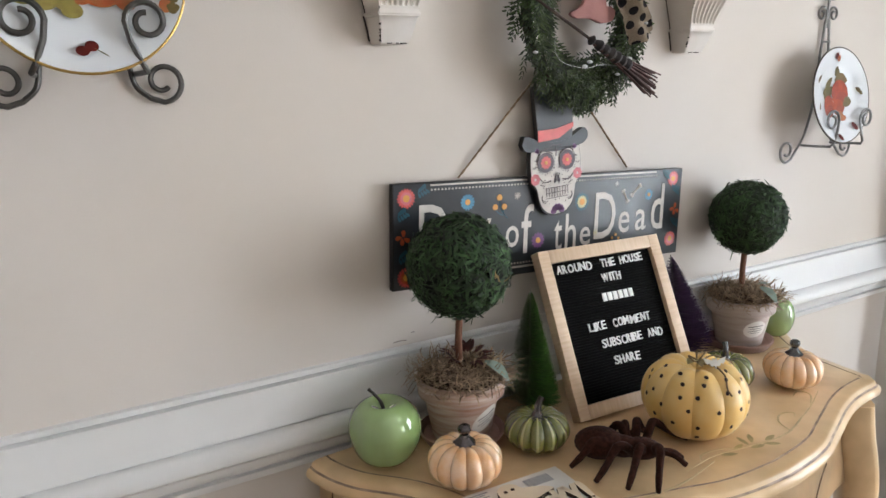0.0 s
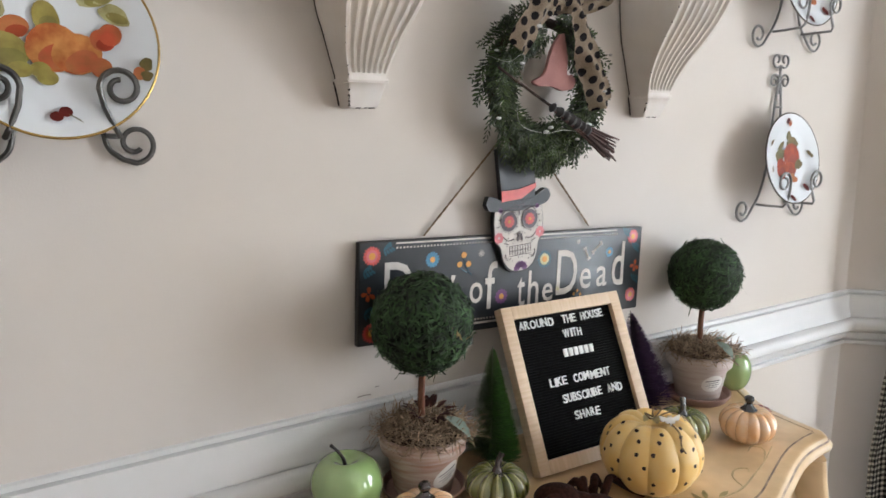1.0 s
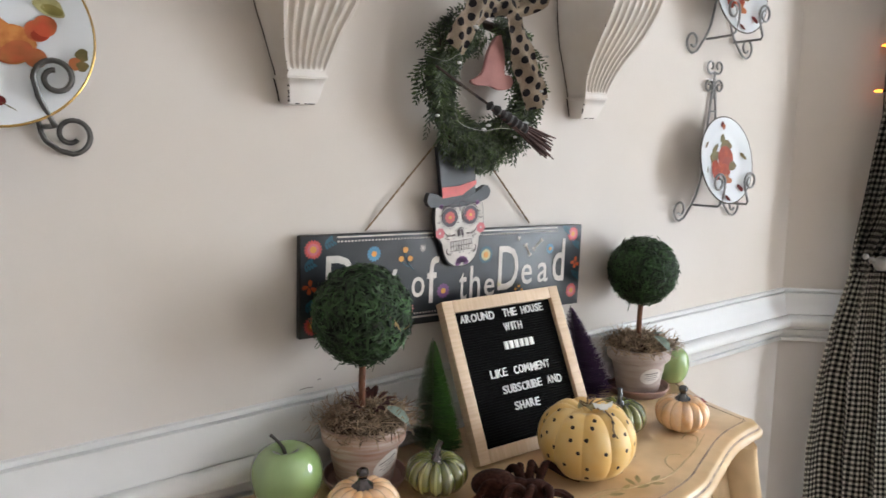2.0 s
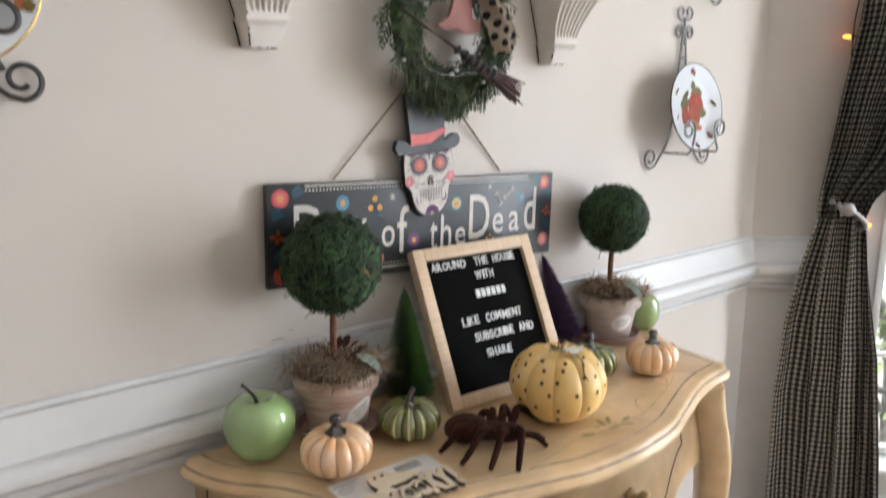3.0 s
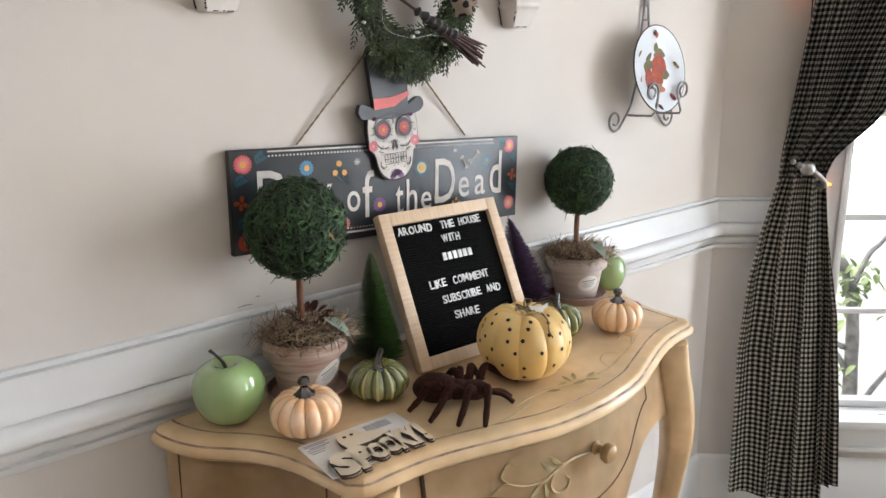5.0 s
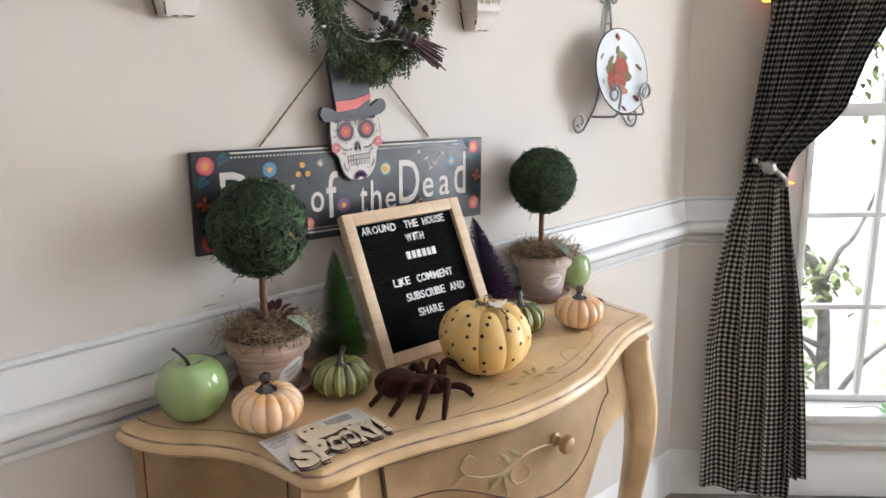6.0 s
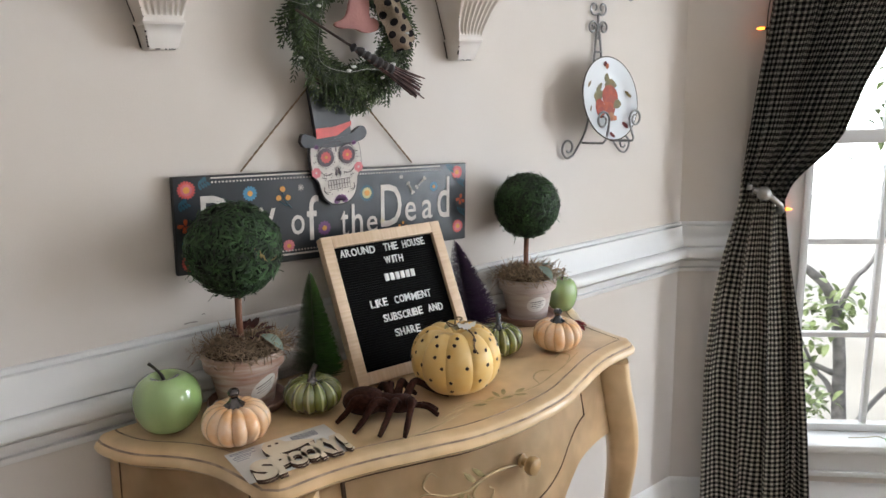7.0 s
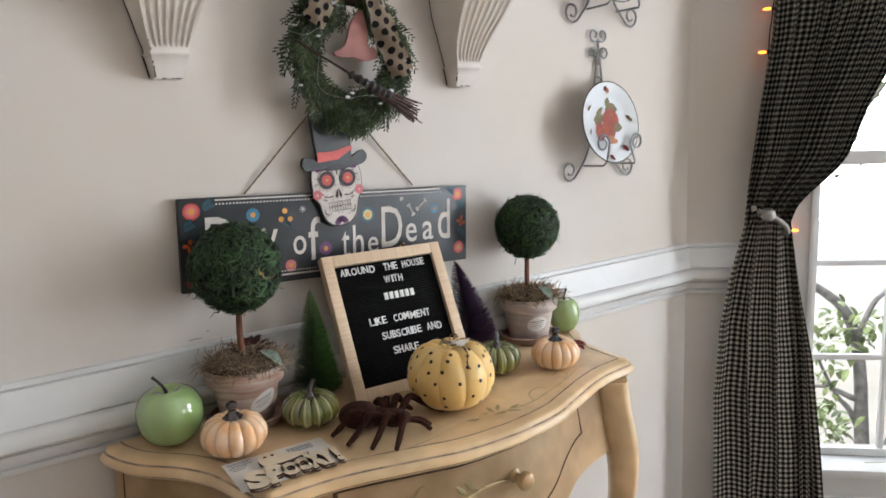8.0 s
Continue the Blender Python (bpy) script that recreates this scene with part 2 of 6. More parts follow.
RAIL = [(0, 0.773), (0.008, 0.773), (0.010, 0.776), (0.010, 0.783), (0.003, 0.784), (0.003, 0.788), (0.012, 0.791), (0.014, 0.794), (0.014, 0.804), (0.010, 0.8055), (0.010, 0.8075), (0.026, 0.810), (0.037, 0.819), (0.039, 0.828), (0.036, 0.838),
        (0.028, 0.844), (0.020, 0.845), (0.020, 0.8475), (0.024, 0.849), (0.022, 0.854), (0.017, 0.864), (0.014, 0.874), (0.013, 0.884), (0.0125, 0.902), (0.003, 0.9035), (0.003, 0.906), (0.009, 0.9075), (0.007, 0.912), (0, 0.9135)]
BASE = [(0, 0), (0.016, 0), (0.016, 0.112), (0.012, 0.119), (0.010, 0.129), (0.006, 0.136), (0, 0.140)]
MITRE = (-math.tan(radians(22.5)), -1.0)
SB = (-R2, -R2)
for kind, prof, lab in (("trim", RAIL, "white painted stepped chair rail moulding"), ("baseboard", BASE, "white painted baseboard")):
    setting(kind, moulding(prof, (-3.2, 0), (CX, 0), (0, -1), MITRE), TRIM, lab, True)
    for s0, s1, first in ((0, 0.255 if kind == "trim" else BAY, True), (1.08, BAY, False)):
        if kind == "baseboard" and not first:
            continue
        p, q = WB @ Vector((s0, 0, 0)), WB @ Vector((s1, 0, 0))
        setting(kind, moulding(prof, p, q, MITRE if first else SB, SB), TRIM, lab, True)


def window(m, w0, w1, z0, z1, cols, name, thick=0.14):
    """A double-hung window with muntins, casing, stool and apron, in the wall frame m."""
    bm = bmesh.new()
    ob = setting(name, bm, TRIM, "white double-hung window with divided panes and painted casing")
    ob.data.materials.clear()
    c = 0.078

    def bars(nm, *boxes, bev=0.003):
        k = bmesh.new()
        for b in boxes:
            box(k, *b, m, bev)
        return part(nm, k, TRIM, ob)

    bars("casing", (w0 - c, w0 + 0.006, -0.016, 0.0, z0, z1 + c)), bars("casing", (w1 - 0.006, w1 + c, -0.016, 0.0, z0, z1 + c))
    bars("casing", (w0 + 0.006, w1 - 0.006, -0.016, 0.0, z1 - 0.006, z1 + c))
    for a, b in ((w0 - c, w0 - c + 0.018), (w0 - 0.012, w0 + 0.006)):
        bars("casing_bead", (a, b, -0.023, -0.0165, z0, z1 + c))
    bars("stool", (w0 - c, w1 + c, -0.044, 0.054, z0 - 0.022, z0 + 0.004), bev=0.008)
    bars("apron", (w0 - c, w1 + c, -0.018, -0.001, z0 - 0.100, z0 - 0.027))
    bars("apron_moulding", (w0 - c, w1 + c, -0.030, -0.0185, z0 - 0.100, z0 - 0.086))
    bars("jamb", (w0 + 0.0005, w0 + 0.018, 0.001, thick, z0, z1 - 0.0005)), bars("jamb", (w1 - 0.018, w1 - 0.0005, 0.001, thick, z0, z1 - 0.0005))
    zm = 1.132
    for lo, hi, y in ((z0 + 0.002, zm + 0.018, 0.055), (zm - 0.018, z1 - 0.001, 0.085)):
        a, b, bot, top = w0 + 0.0185, w1 - 0.0185, 0.022 if lo < 0.4 else 0.036, 0.036
        frame_ = bars("sash_frame", (a, a + 0.016, y, y + 0.028, lo, hi), (b - 0.016, b, y, y + 0.028, lo, hi), (a + 0.016, b - 0.016, y, y + 0.028, lo, lo + bot), (a + 0.016, b - 0.016, y, y + 0.028, hi - top, hi))
        for i in range(1, cols):
            x = a + 0.016 + (b - a - 0.032) * i / cols
            bars("muntin", (x - 0.008, x + 0.008, y + 0.004, y + 0.024, lo + bot, hi - top), bev=0.004)
        for i in range(1, 3):
            z = lo + bot + (hi - top - lo - bot) * i / 3
            bars("muntin", (a + 0.016, b - 0.016, y + 0.005, y + 0.023, z - 0.008, z + 0.008), bev=0.004)
        k = bmesh.new()
        box(k, a + 0.015, b - 0.015, y + 0.012, y + 0.015, lo + 0.02, hi - 0.03, m)
        pane = part("pane", k, GLASS, ob, "clear window glass", False)
        pane.visible_shadow = False
    k = bmesh.new()
    box(k, w0 + (w1 - w0) / 2 - 0.03, w0 + (w1 - w0) / 2 + 0.03, 0.04, 0.056, zm + 0.0185, zm + 0.03, m, 0.003)
    part("sash_lock", k, PEWTER, ob, "small pewter sash lock")
    return ob


GLASS = bpy.data.materials.new("window_glass")
GLASS.use_nodes = True
gb = GLASS.node_tree.nodes["Principled BSDF"]
gb.inputs["Transmission Weight"].default_value, gb.inputs["Roughness"].default_value, gb.inputs["IOR"].default_value = 1.0, 0.0, 1.02
window(WB, *WIN, 3, "window_1")
window(WE, 0.09, 1.05, 0.272, 2.05, 4, "window_2")
# unseen window, added for the fill light
window(WS, 0.12, 1.42, 0.272, 2.05, 6, "window_3")

me_ = WE @ Vector((0.57, 0.2, 1.2))
window_light("window_light_end", me_, me_ + Vector((-1, 0, -0.1)), 0.92, 1.7, 62)
# added fill lamp behind the camera, brightens table front and bay wall
ms = WS @ Vector((0.77, 0.2, 1.2))
window_light("window_light_southeast", ms, ms + Vector((-1, 0.35, -0.1)), 1.25, 1.7, 44, (0.93, 0.96, 1.0))

# recessed ceiling lights behind the camera
LAMP = mat("warm_lamp_lens", (1.0, 0.86, 0.68), 0.4, emit=14.0)
for lx, ly in ((-0.95, -1.25), (-0.25, -1.75)):
    can = thing("ceiling_light", pose(lx, ly, H), "small round white recessed ceiling light, lit", "ceiling light", "ceiling lights")
    part("trim_ring", lathe([(0.045, -0.001), (0.062, -0.001), (0.064, -0.004), (0.060, -0.008), (0.048, -0.006), (0.045, -0.001)], 32), TRIM, can, "white trim ring")
    part("lens", lathe([(0, -0.003), (0.044, -0.003), (0.044, -0.0012), (0, -0.0012)], 32), LAMP, can, "glowing lens")

# ---- the console table ----
T = 0.793
TX = 0.366
HALF = [(0, -0.412), (0.06, -0.408), (0.11, -0.400), (0.155, -0.385), (0.20, -0.370), (0.245, -0.355), (0.29, -0.344), (0.335, -0.339), (0.370, -0.338), (0.386, -0.333)]
SIDE = [(0.402, -0.315), (0.407, -0.279), (0.419, -0.214), (0.436, -0.175), (0.456, -0.145), (0.487, -0.108), (0.506, -0.072), (0.517, -0.035), (0.519, -0.014)]


def table_outline(per=5):
    """The right half from the front's middle to the back, then its mirror image."""
    h = [p.to_2d() for p in spline([(x, y, 0) for x, y in HALF], per)] + [p.to_2d() for p in spline([(x, y, 0) for x, y in SIDE], per)]
    full = h + [Vector((-p.x, p.y)) for p in h[::-1]][:-1]
    return full


def inset(poly, d):
    """The outline moved inwards by d, but for its back edge."""
    n, out = len(poly), []
    for i, p in enumerate(poly):
        a, b = poly[i - 1], poly[(i + 1) % n]
        t = (b - a).normalized()
        q = Vector((p.x - math.copysign(d, p.x), p.y)) if p.y > -0.03 else p + Vector((-t.y, t.x)) * d
        q.y = min(q.y, -0.012)
        out.append(q)
    return out


def build_table():
    ob = thing("console_table", pose(TX, 0, 0) @ pose(0, -0.2, 0, 0, 0, 2.6) @ pose(0, 0.2, 0), "cream glazed serpentine console table with painted vines and cabriole legs", "table")
    base = table_outline()
    prof = [(0.034, 0, 2), (0.0325, -0.0012, 2), (0.0308, 0, 0), (0.0165, -0.001, 0), (0.0130, -0.0025, 0), (0.0105, -0.004, 0), (0.0088, -0.0082, 2), (0.0060, -0.0100, 0), (0.0035, -0.0115, 0), (0.0005, -0.017, 0), (0.0012, -0.0225, 2),
            (0.006, -0.0255, 1), (0.0075, -0.027, 0), (0.012, -0.032, 2), (0.026, -0.0345, 1), (0.05, -0.035, 0)]
    bm = bmesh.new()
    rings = []
    for d, dz, _ in prof:
        rings.append([bm.verts.new((p.x, p.y, T + dz)) for p in inset(base, d)])
    n = len(base)
    for (a, b), (_, _, mi) in zip(zip(rings, rings[1:]), prof):
        for i in range(n):
            j = (i + 1) % n
            try:
                bm.faces.new((a[i], a[j], b[j], b[i])).material_index = mi
            except ValueError:
                pass
    f = bm.faces.new(rings[0])
    g = bm.faces.new(rings[-1][::-1])
    bmesh.ops.triangulate(bm, faces=[f, g])
    bmesh.ops.recalc_face_normals(bm, faces=bm.faces[:])
    part("top", bm, [CREAM, GLAZE, RUB], ob, "cream top with dark glazed moulded edge")

    # the bowed front and sides under the top
    half = (len(base) + 1) // 2
    front = (len(HALF) - 1) * 5 + 1
    deep, shallow = inset(base, 0.040), inset(base, 0.020)
    right = [deep[i].lerp(shallow[i], min(max((i - front + 2) / 10, 0), 1)) for i in range(half)]

    mid = (len(HALF) - 1) * 5 / (half - 1)

    def skirt_at(u, z, out=0.0):
        """u from -1 (back left) over 0 (front middle) to 1 (back right)."""
        k = abs(u) * (half - 1)
        i = min(int(k), half - 2)
        p = right[i].lerp(right[i + 1], k - i)
        t = (right[i + 1] - right[i]).normalized()
        swell = (0.020 if abs(u) < mid else 0.006) * math.sin(math.pi * min(max((T - 0.035 - z) / 0.34, 0), 1)) + out
        q = p + Vector((t.y, -t.x)) * swell
        return Vector((math.copysign(1, u) * q.x if u else q.x, q.y, z))

    def low(u):
        w = min(abs(u) / mid, 1)
        if abs(u) > mid:
            return 0.60
        s = min(w / 0.5, 1)
        return 0.53 + 0.085 * s * s * (3 - 2 * s)

    bm = bmesh.new()
    cols = []
    nu, nz = 120, 14
    for i in range(nu + 1):
        u = -1 + 2 * i / nu
        zl = low(u)
        cols.append([bm.verts.new(skirt_at(u, T - 0.0352 - (T - 0.0352 - zl) * k / nz)) for k in range(nz + 1)])
    for a, b in zip(cols, cols[1:]):
        for k in range(nz):
            bm.faces.new((a[k], a[k + 1], b[k + 1], b[k]))
    bmesh.ops.solidify(bm, geom=bm.faces[:], thickness=0.016)
    bmesh.ops.recalc_face_normals(bm, faces=bm.faces[:])
    part("apron", bm, CREAM, ob, "bowed cream apron")

    def low_drawer(w):
        s = min(w / 0.5, 1)
        return 0.622 + 0.070 * s * s * (3 - 2 * s)

    def drawer_patch(w0, w1, out, lift, nu=60, nz=12):
        bm = bmesh.new()
        cols = []
        for i in range(nu + 1):
            w = w0 + (w1 - w0) * i / nu
            zl, zt = low_drawer(abs(w)) - lift, T - 0.047 + lift
            cols.append([bm.verts.new(skirt_at(w * mid, zt - (zt - zl) * k / nz, out)) for k in range(nz + 1)])
        for a, b in zip(cols, cols[1:]):
            for k in range(nz):
                bm.faces.new((a[k], a[k + 1], b[k + 1], b[k]))
        bmesh.ops.solidify(bm, geom=bm.faces[:], thickness=0.006)
        bmesh.ops.recalc_face_normals(bm, faces=bm.faces[:])
        return bm

    part("drawer_gap", drawer_patch(-0.658, 0.533, 0.0012, 0.003), GLAZE, ob, "dark glazed line round the drawer")
    drawer = part("drawer", drawer_patch(-0.645, 0.52, 0.004, 0), CREAM, ob, "bowed drawer front painted with a vine")

    rim = [skirt_at(w * mid, low_drawer(abs(w)) - 0.001, 0.0045) for w in np.linspace(-0.65, 0.525, 61)]
    for w_ in (-0.651, 0.526):
        part("glaze_line", tube([skirt_at(w_ * mid, z, 0.0040) for z in np.linspace(low_drawer(0.66), T - 0.046, 6)], 0.0013, 6), GLAZE, drawer)
    part("glaze_line", tube(rim, 0.0013, 6), GLAZE, drawer)
    part("glaze_line", tube([skirt_at(w * mid, T - 0.0455, 0.0042) for w in np.linspace(-0.65, 0.525, 41)], 0.0012, 6), GLAZE, drawer)

    def knob_at(w, z):
        p = skirt_at(w * mid, z, 0.004)
        m = Matrix.Translation(p) @ pose(0, 0, 0, 90, 0, 0)
        part("knob", lathe([(0, 0), (0.011, 0), (0.0115, 0.003), (0.007, 0.006), (0.006, 0.012), (0.0085, 0.015), (0.0145, 0.019), (0.016, 0.025), (0.0135, 0.031), (0.007, 0.0345), (0, 0.035)], 24, None, m), KNOB, drawer, "turned round wooden knob")

    knob_at(0.012, 0.703)

    def vine(points, r, material, parent, name="vine", per=8):
        pts = spline(points, per)
        k = len(pts)
        rad = [r * (0.45 + 0.55 * math.sin(math.pi * min(1, (i + 1) / k * 1.2))) for i in range(k)]
        return part(name, tube(pts, rad, 6), material, parent)

    for sgn in (-1,):
        scroll = [(0.0, 0.698), (0.05, 0.703), (0.11, 0.704), (0.17, 0.698), (0.23, 0.690), (0.30, 0.691), (0.38, 0.701), (0.42, 0.692)]
        vine([skirt_at(sgn * w * mid, z, 0.0055) for w, z in scroll], 0.0026, VINE, drawer)
        curl = [(0.16, 0.700), (0.195, 0.683), (0.175, 0.667), (0.13, 0.665), (0.11, 0.677), (0.125, 0.686)]
        vine([skirt_at(sgn * w * mid, z, 0.0055) for w, z in curl], 0.0022, VINE, drawer)
        curl = [(0.36, 0.699), (0.385, 0.714), (0.355, 0.729), (0.33, 0.722)]
        vine([skirt_at(sgn * w * mid, z, 0.0055) for w, z in curl], 0.0018, VINE, drawer)
        for w, z, dw, dz in ((0.18, 0.700, 0.05, 0.020), (0.23, 0.690, 0.06, -0.02), (0.22, 0.686, -0.01, -0.028), (0.14, 0.704, 0.05, 0.018)):
            pts = [skirt_at(sgn * (w + dw * k / 6) * mid, z + dz * k / 6, 0.0052) for k in range(7)]
            part("painted_leaf", tube(pts, [0.0008, 0.003, 0.0045, 0.005, 0.004, 0.0022, 0.0005], 6, flat=0.35), VINE_GREEN, drawer)

    # vine painted along the top
    top = ob.children[0]

    def on_top(pts):
        return [(x - TX, y, T + 0.0003) for x, y in pts]

    for pts in ([(0.25, -0.330), (0.31, -0.326), (0.36, -0.335), (0.42, -0.346), (0.46, -0.345), (0.503, -0.334), (0.56, -0.318), (0.624, -0.294)],
                [(0.46, -0.345), (0.475, -0.318), (0.50, -0.306), (0.518, -0.315), (0.508, -0.324)], [(0.56, -0.318), (0.60, -0.294), (0.595, -0.276), (0.572, -0.282)],
                [(0.36, -0.335), (0.33, -0.318), (0.30, -0.315), (0.285, -0.325)], [(0.30, -0.335), (0.22, -0.345), (0.14, -0.338)]):
        p = spline([(*q[:2], q[2]) for q in on_top(pts)], 8)
        bm = bmesh.new()
        ribbon(bm, p, 0.0016)
        part("vine", bm, VINE, top)
    for x, y, a in ((0.345, -0.333, 10), (0.37, -0.342, -12), (0.385, -0.334, 45), (0.405, -0.341, 5), (0.395, -0.344, -35), (0.375, -0.336, 75), (0.32, -0.330, -25)):
        bm = bmesh.new()
        leaf_flat(bm, x - TX, y, T + 0.0006, radians(a), 0.026, 0.008)
        part("painted_leaf", bm, VINE_GREEN, top)

    # legs
    def leg(sx, sy):
        d = Vector((sx * 0.72, sy * 0.7, 0)).normalized()
        root = Vector((sx * 0.352, -0.300 if sy < 0 else -0.05, 0))
        if sy > 0:
            root.x, d = sx * 0.445, Vector((sx, 0, 0))
        zs = [T - 0.036, 0.70, 0.655, 0.60, 0.54, 0.46, 0.36, 0.25, 0.15, 0.07, 0.03, 0.0]
        off = [0.0, 0.008, 0.020, 0.032, 0.034, 0.024, 0.006, -0.010, -0.014, 0.0, 0.014, 0.018]
        wid = [0.044, 0.046, 0.046, 0.043, 0.038, 0.032, 0.027, 0.024, 0.022, 0.024, 0.029, 0.027]
        if sy > 0:
            zs[:3], off, wid = [0.64, 0.635, 0.63], [0.4 * o for o in off], [0.8 * w for w in wid]
        else:
            off = [0.75 * o for o in off]
        bm = bmesh.new()
        side = Vector((-d.y, d.x, 0))
        ctr = spline([(o, z, w) for o, z, w in zip(off, zs, wid)], 4)
        rings = []
        for o, z, w in ctr:
            z = max(z, 0.0)
            ring = []
            for k in range(20):
                a = 2 * math.pi * k / 20
                c, s = math.cos(a), math.sin(a)
                c, s = math.copysign(abs(c) ** 0.45, c), math.copysign(abs(s) ** 0.45, s)
                ring.append(bm.verts.new(root + d * (o + c * w * 0.72) + side * s * w * 0.8 + Vector((0, 0, z))))
            rings.append(ring)
        for a, b in zip(rings, rings[1:]):
            for k in range(20):
                bm.faces.new((a[k], a[(k + 1) % 20], b[(k + 1) % 20], b[k]))
        bm.faces.new(rings[0][::-1]), bm.faces.new(rings[-1])
        bmesh.ops.recalc_face_normals(bm, faces=bm.faces[:])
        lg = part("leg", bm, CREAM, ob, "curved cabriole leg with rubbed glaze")
        if sy < 0:
            q = -1 if sx < 0 else 1
            for o2, r_ in ((0.40, 0.0011), (0.12, 0.0009)):
                line = [root + d * (o + w * o2) + side * q * w * 0.79 + Vector((0, 0, z)) for o, z, w in ctr[:20]]
                part("glaze_line", tube(line, r_, 6), GLAZE, lg)

    for sx in (-1, 1):
        leg(sx, -1), leg(sx, 1)
    # bead lines down the sides
    for sgn in (-1, 1):
        for u in (mid * 1.17, mid * 1.75):
            part("glaze_line", tube([skirt_at(sgn * u, z, 0.0003) for z in np.linspace(T - 0.036, 0.61, 12)], 0.0012, 6), GLAZE, ob)
    return ob


def ribbon(bm, pts, w):
    """A thin strip of paint lying flat."""
    rows = []
    n = len(pts)
    for i, p in enumerate(pts):
        t = (pts[min(i + 1, n - 1)] - pts[max(i - 1, 0)]).normalized()
        s = Vector((-t.y, t.x, 0)) * w * (0.4 + 0.6 * math.sin(math.pi * (i + 0.5) / n))
        h = Vector((0, 0, 0.0006))
        rows.append([bm.verts.new(q) for q in (p - s, p - s * 0.6 + h, p + s * 0.6 + h, p + s)])
    for a, b in zip(rows, rows[1:]):
        for k in range(3):
            bm.faces.new((a[k], b[k], b[k + 1], a[k + 1]))
    return bm


def leaf_flat(bm, x, y, z, a, length, width):
    c, s = math.cos(a), math.sin(a)
    up, dn = [], []
    for k in range(7):
        t = k / 6
        w = width * math.sin(math.pi * t) ** 0.8 / 2
        px, py = x + c * t * length, y + s * t * length
        up.append(bm.verts.new((px - s * w, py + c * w, z))), dn.append(bm.verts.new((px + s * w, py - c * w, z)))
    for k in range(6):
        f = [up[k], up[k + 1], dn[k + 1], dn[k]]
        bm.faces.new(f[::-1])
    return bm


build_table()


# ---- the curtain ----
def curtain_sheet(left, right, z0, z1, folds, depth, off, n_u=120, n_v=90, cloth=1.0, seed=0, hem=None):
    """A hanging sheet in the bay wall's frame: left(z), right(z) along the wall, pleated by depth(z)."""
    rnd = random.Random(seed)
    ph = [rnd.uniform(-0.6, 0.6) for _ in range(40)]
    bm = bmesh.new()
    uv = bm.loops.layers.uv.new("cloth")
    grid, uvs = [], {}
    for j in range(n_v + 1):
        v = j / n_v
        row = []
        for i in range(n_u + 1):
            u = i / n_u
            zb = z0 + (hem(u) if hem else 0)
            z = zb + (z1 - zb) * v
            a, b = left(z), right(z)
            w = 2 * math.pi * folds * u + ph[int(u * folds) % 40] * math.sin(3 * v + u * 5) + 0.5 * math.sin(v * 4 + u * 9)
            y = -off(z) - depth(z) * (0.5 + 0.5 * math.sin(w)) - 0.25 * depth(z) * math.sin(2.3 * w + 2 * v)
            s = a + (b - a) * u + 0.35 * (b - a) / folds * math.cos(w) * 0.5
            vert = bm.verts.new(WB @ Vector((s, y, z)))
            uvs[vert] = (i, z)
            row.append(vert)
        grid.append(row)
    ref = grid[int(n_v * cloth)]
    run = [0.0]
    for a, b in zip(ref, ref[1:]):
        run.append(run[-1] + (a.co - b.co).length)
    for v, (i, z) in uvs.items():
        uvs[v] = (run[i], z)
    for a, b in zip(grid, grid[1:]):
        for i in range(n_u):
            f = bm.faces.new((a[i], a[i + 1], b[i + 1], b[i]))
            for lp in f.loops:
                lp[uv].uv = uvs[lp.vert]
    return bm


def ramp_of(*pts):
    zs, vs = [p[0] for p in pts], [p[1] for p in pts]
    return lambda z: float(np.interp(z, zs, vs))


curtain = thing("curtain", pose(0, 0, 0), "black and cream gingham curtain gathered by a pewter holdback", "curtain")
sheet = curtain_sheet(ramp_of((0, 0.058), (0.1, 0.058), (0.5, 0.051), (0.7, 0.066), (0.83, 0.090), (0.92, 0.114), (0.98, 0.130), (1.02, 0.136)), ramp_of((0, 0.314), (0.35, 0.305), (0.6, 0.287), (0.8, 0.262), (0.92, 0.248), (1.02, 0.242)), 0.022, 1.02,
                      3, ramp_of((0, 0.019), (0.6, 0.020), (0.9, 0.022), (1.02, 0.016)), ramp_of((0, 0.064), (1.02, 0.058)), cloth=0.25, seed=4, hem=lambda u: 0.045 * (1 - u))
part("lower_panel", sheet, GINGHAM, curtain)
sheet = curtain_sheet(ramp_of((0, 0.310), (0.8, 0.262), (1.0, 0.245)), ramp_of((0.08, 0.372), (0.33, 0.350), (0.6, 0.320), (0.8, 0.280), (1.0, 0.248)), 0.085, 1.0, 2, ramp_of((0, 0.02), (1.02, 0.012)), ramp_of((0, 0.060), (1.02, 0.054)),
                      40, 70, cloth=0.25, seed=9)
part("lower_panel", sheet, GINGHAM, curtain)
sheet = curtain_sheet(ramp_of((0.97, 0.130), (1.05, 0.134), (1.14, 0.143), (1.3, 0.163), (1.45, 0.182), (2.15, 0.21)), ramp_of((0.97, 0.240), (1.02, 0.258), (1.05, 0.283), (1.11, 0.346), (1.15, 0.374), (1.27, 0.417), (1.34, 0.452), (1.5, 0.515), (2.15, 0.70)), 0.975, 2.15,
                      7, ramp_of((0.97, 0.026), (1.2, 0.036), (2.15, 0.05)), ramp_of((0.97, 0.055), (1.3, 0.04), (2.15, 0.04)), 210, 90, cloth=0.35, seed=2)
part("upper_panel", sheet, GINGHAM, curtain)

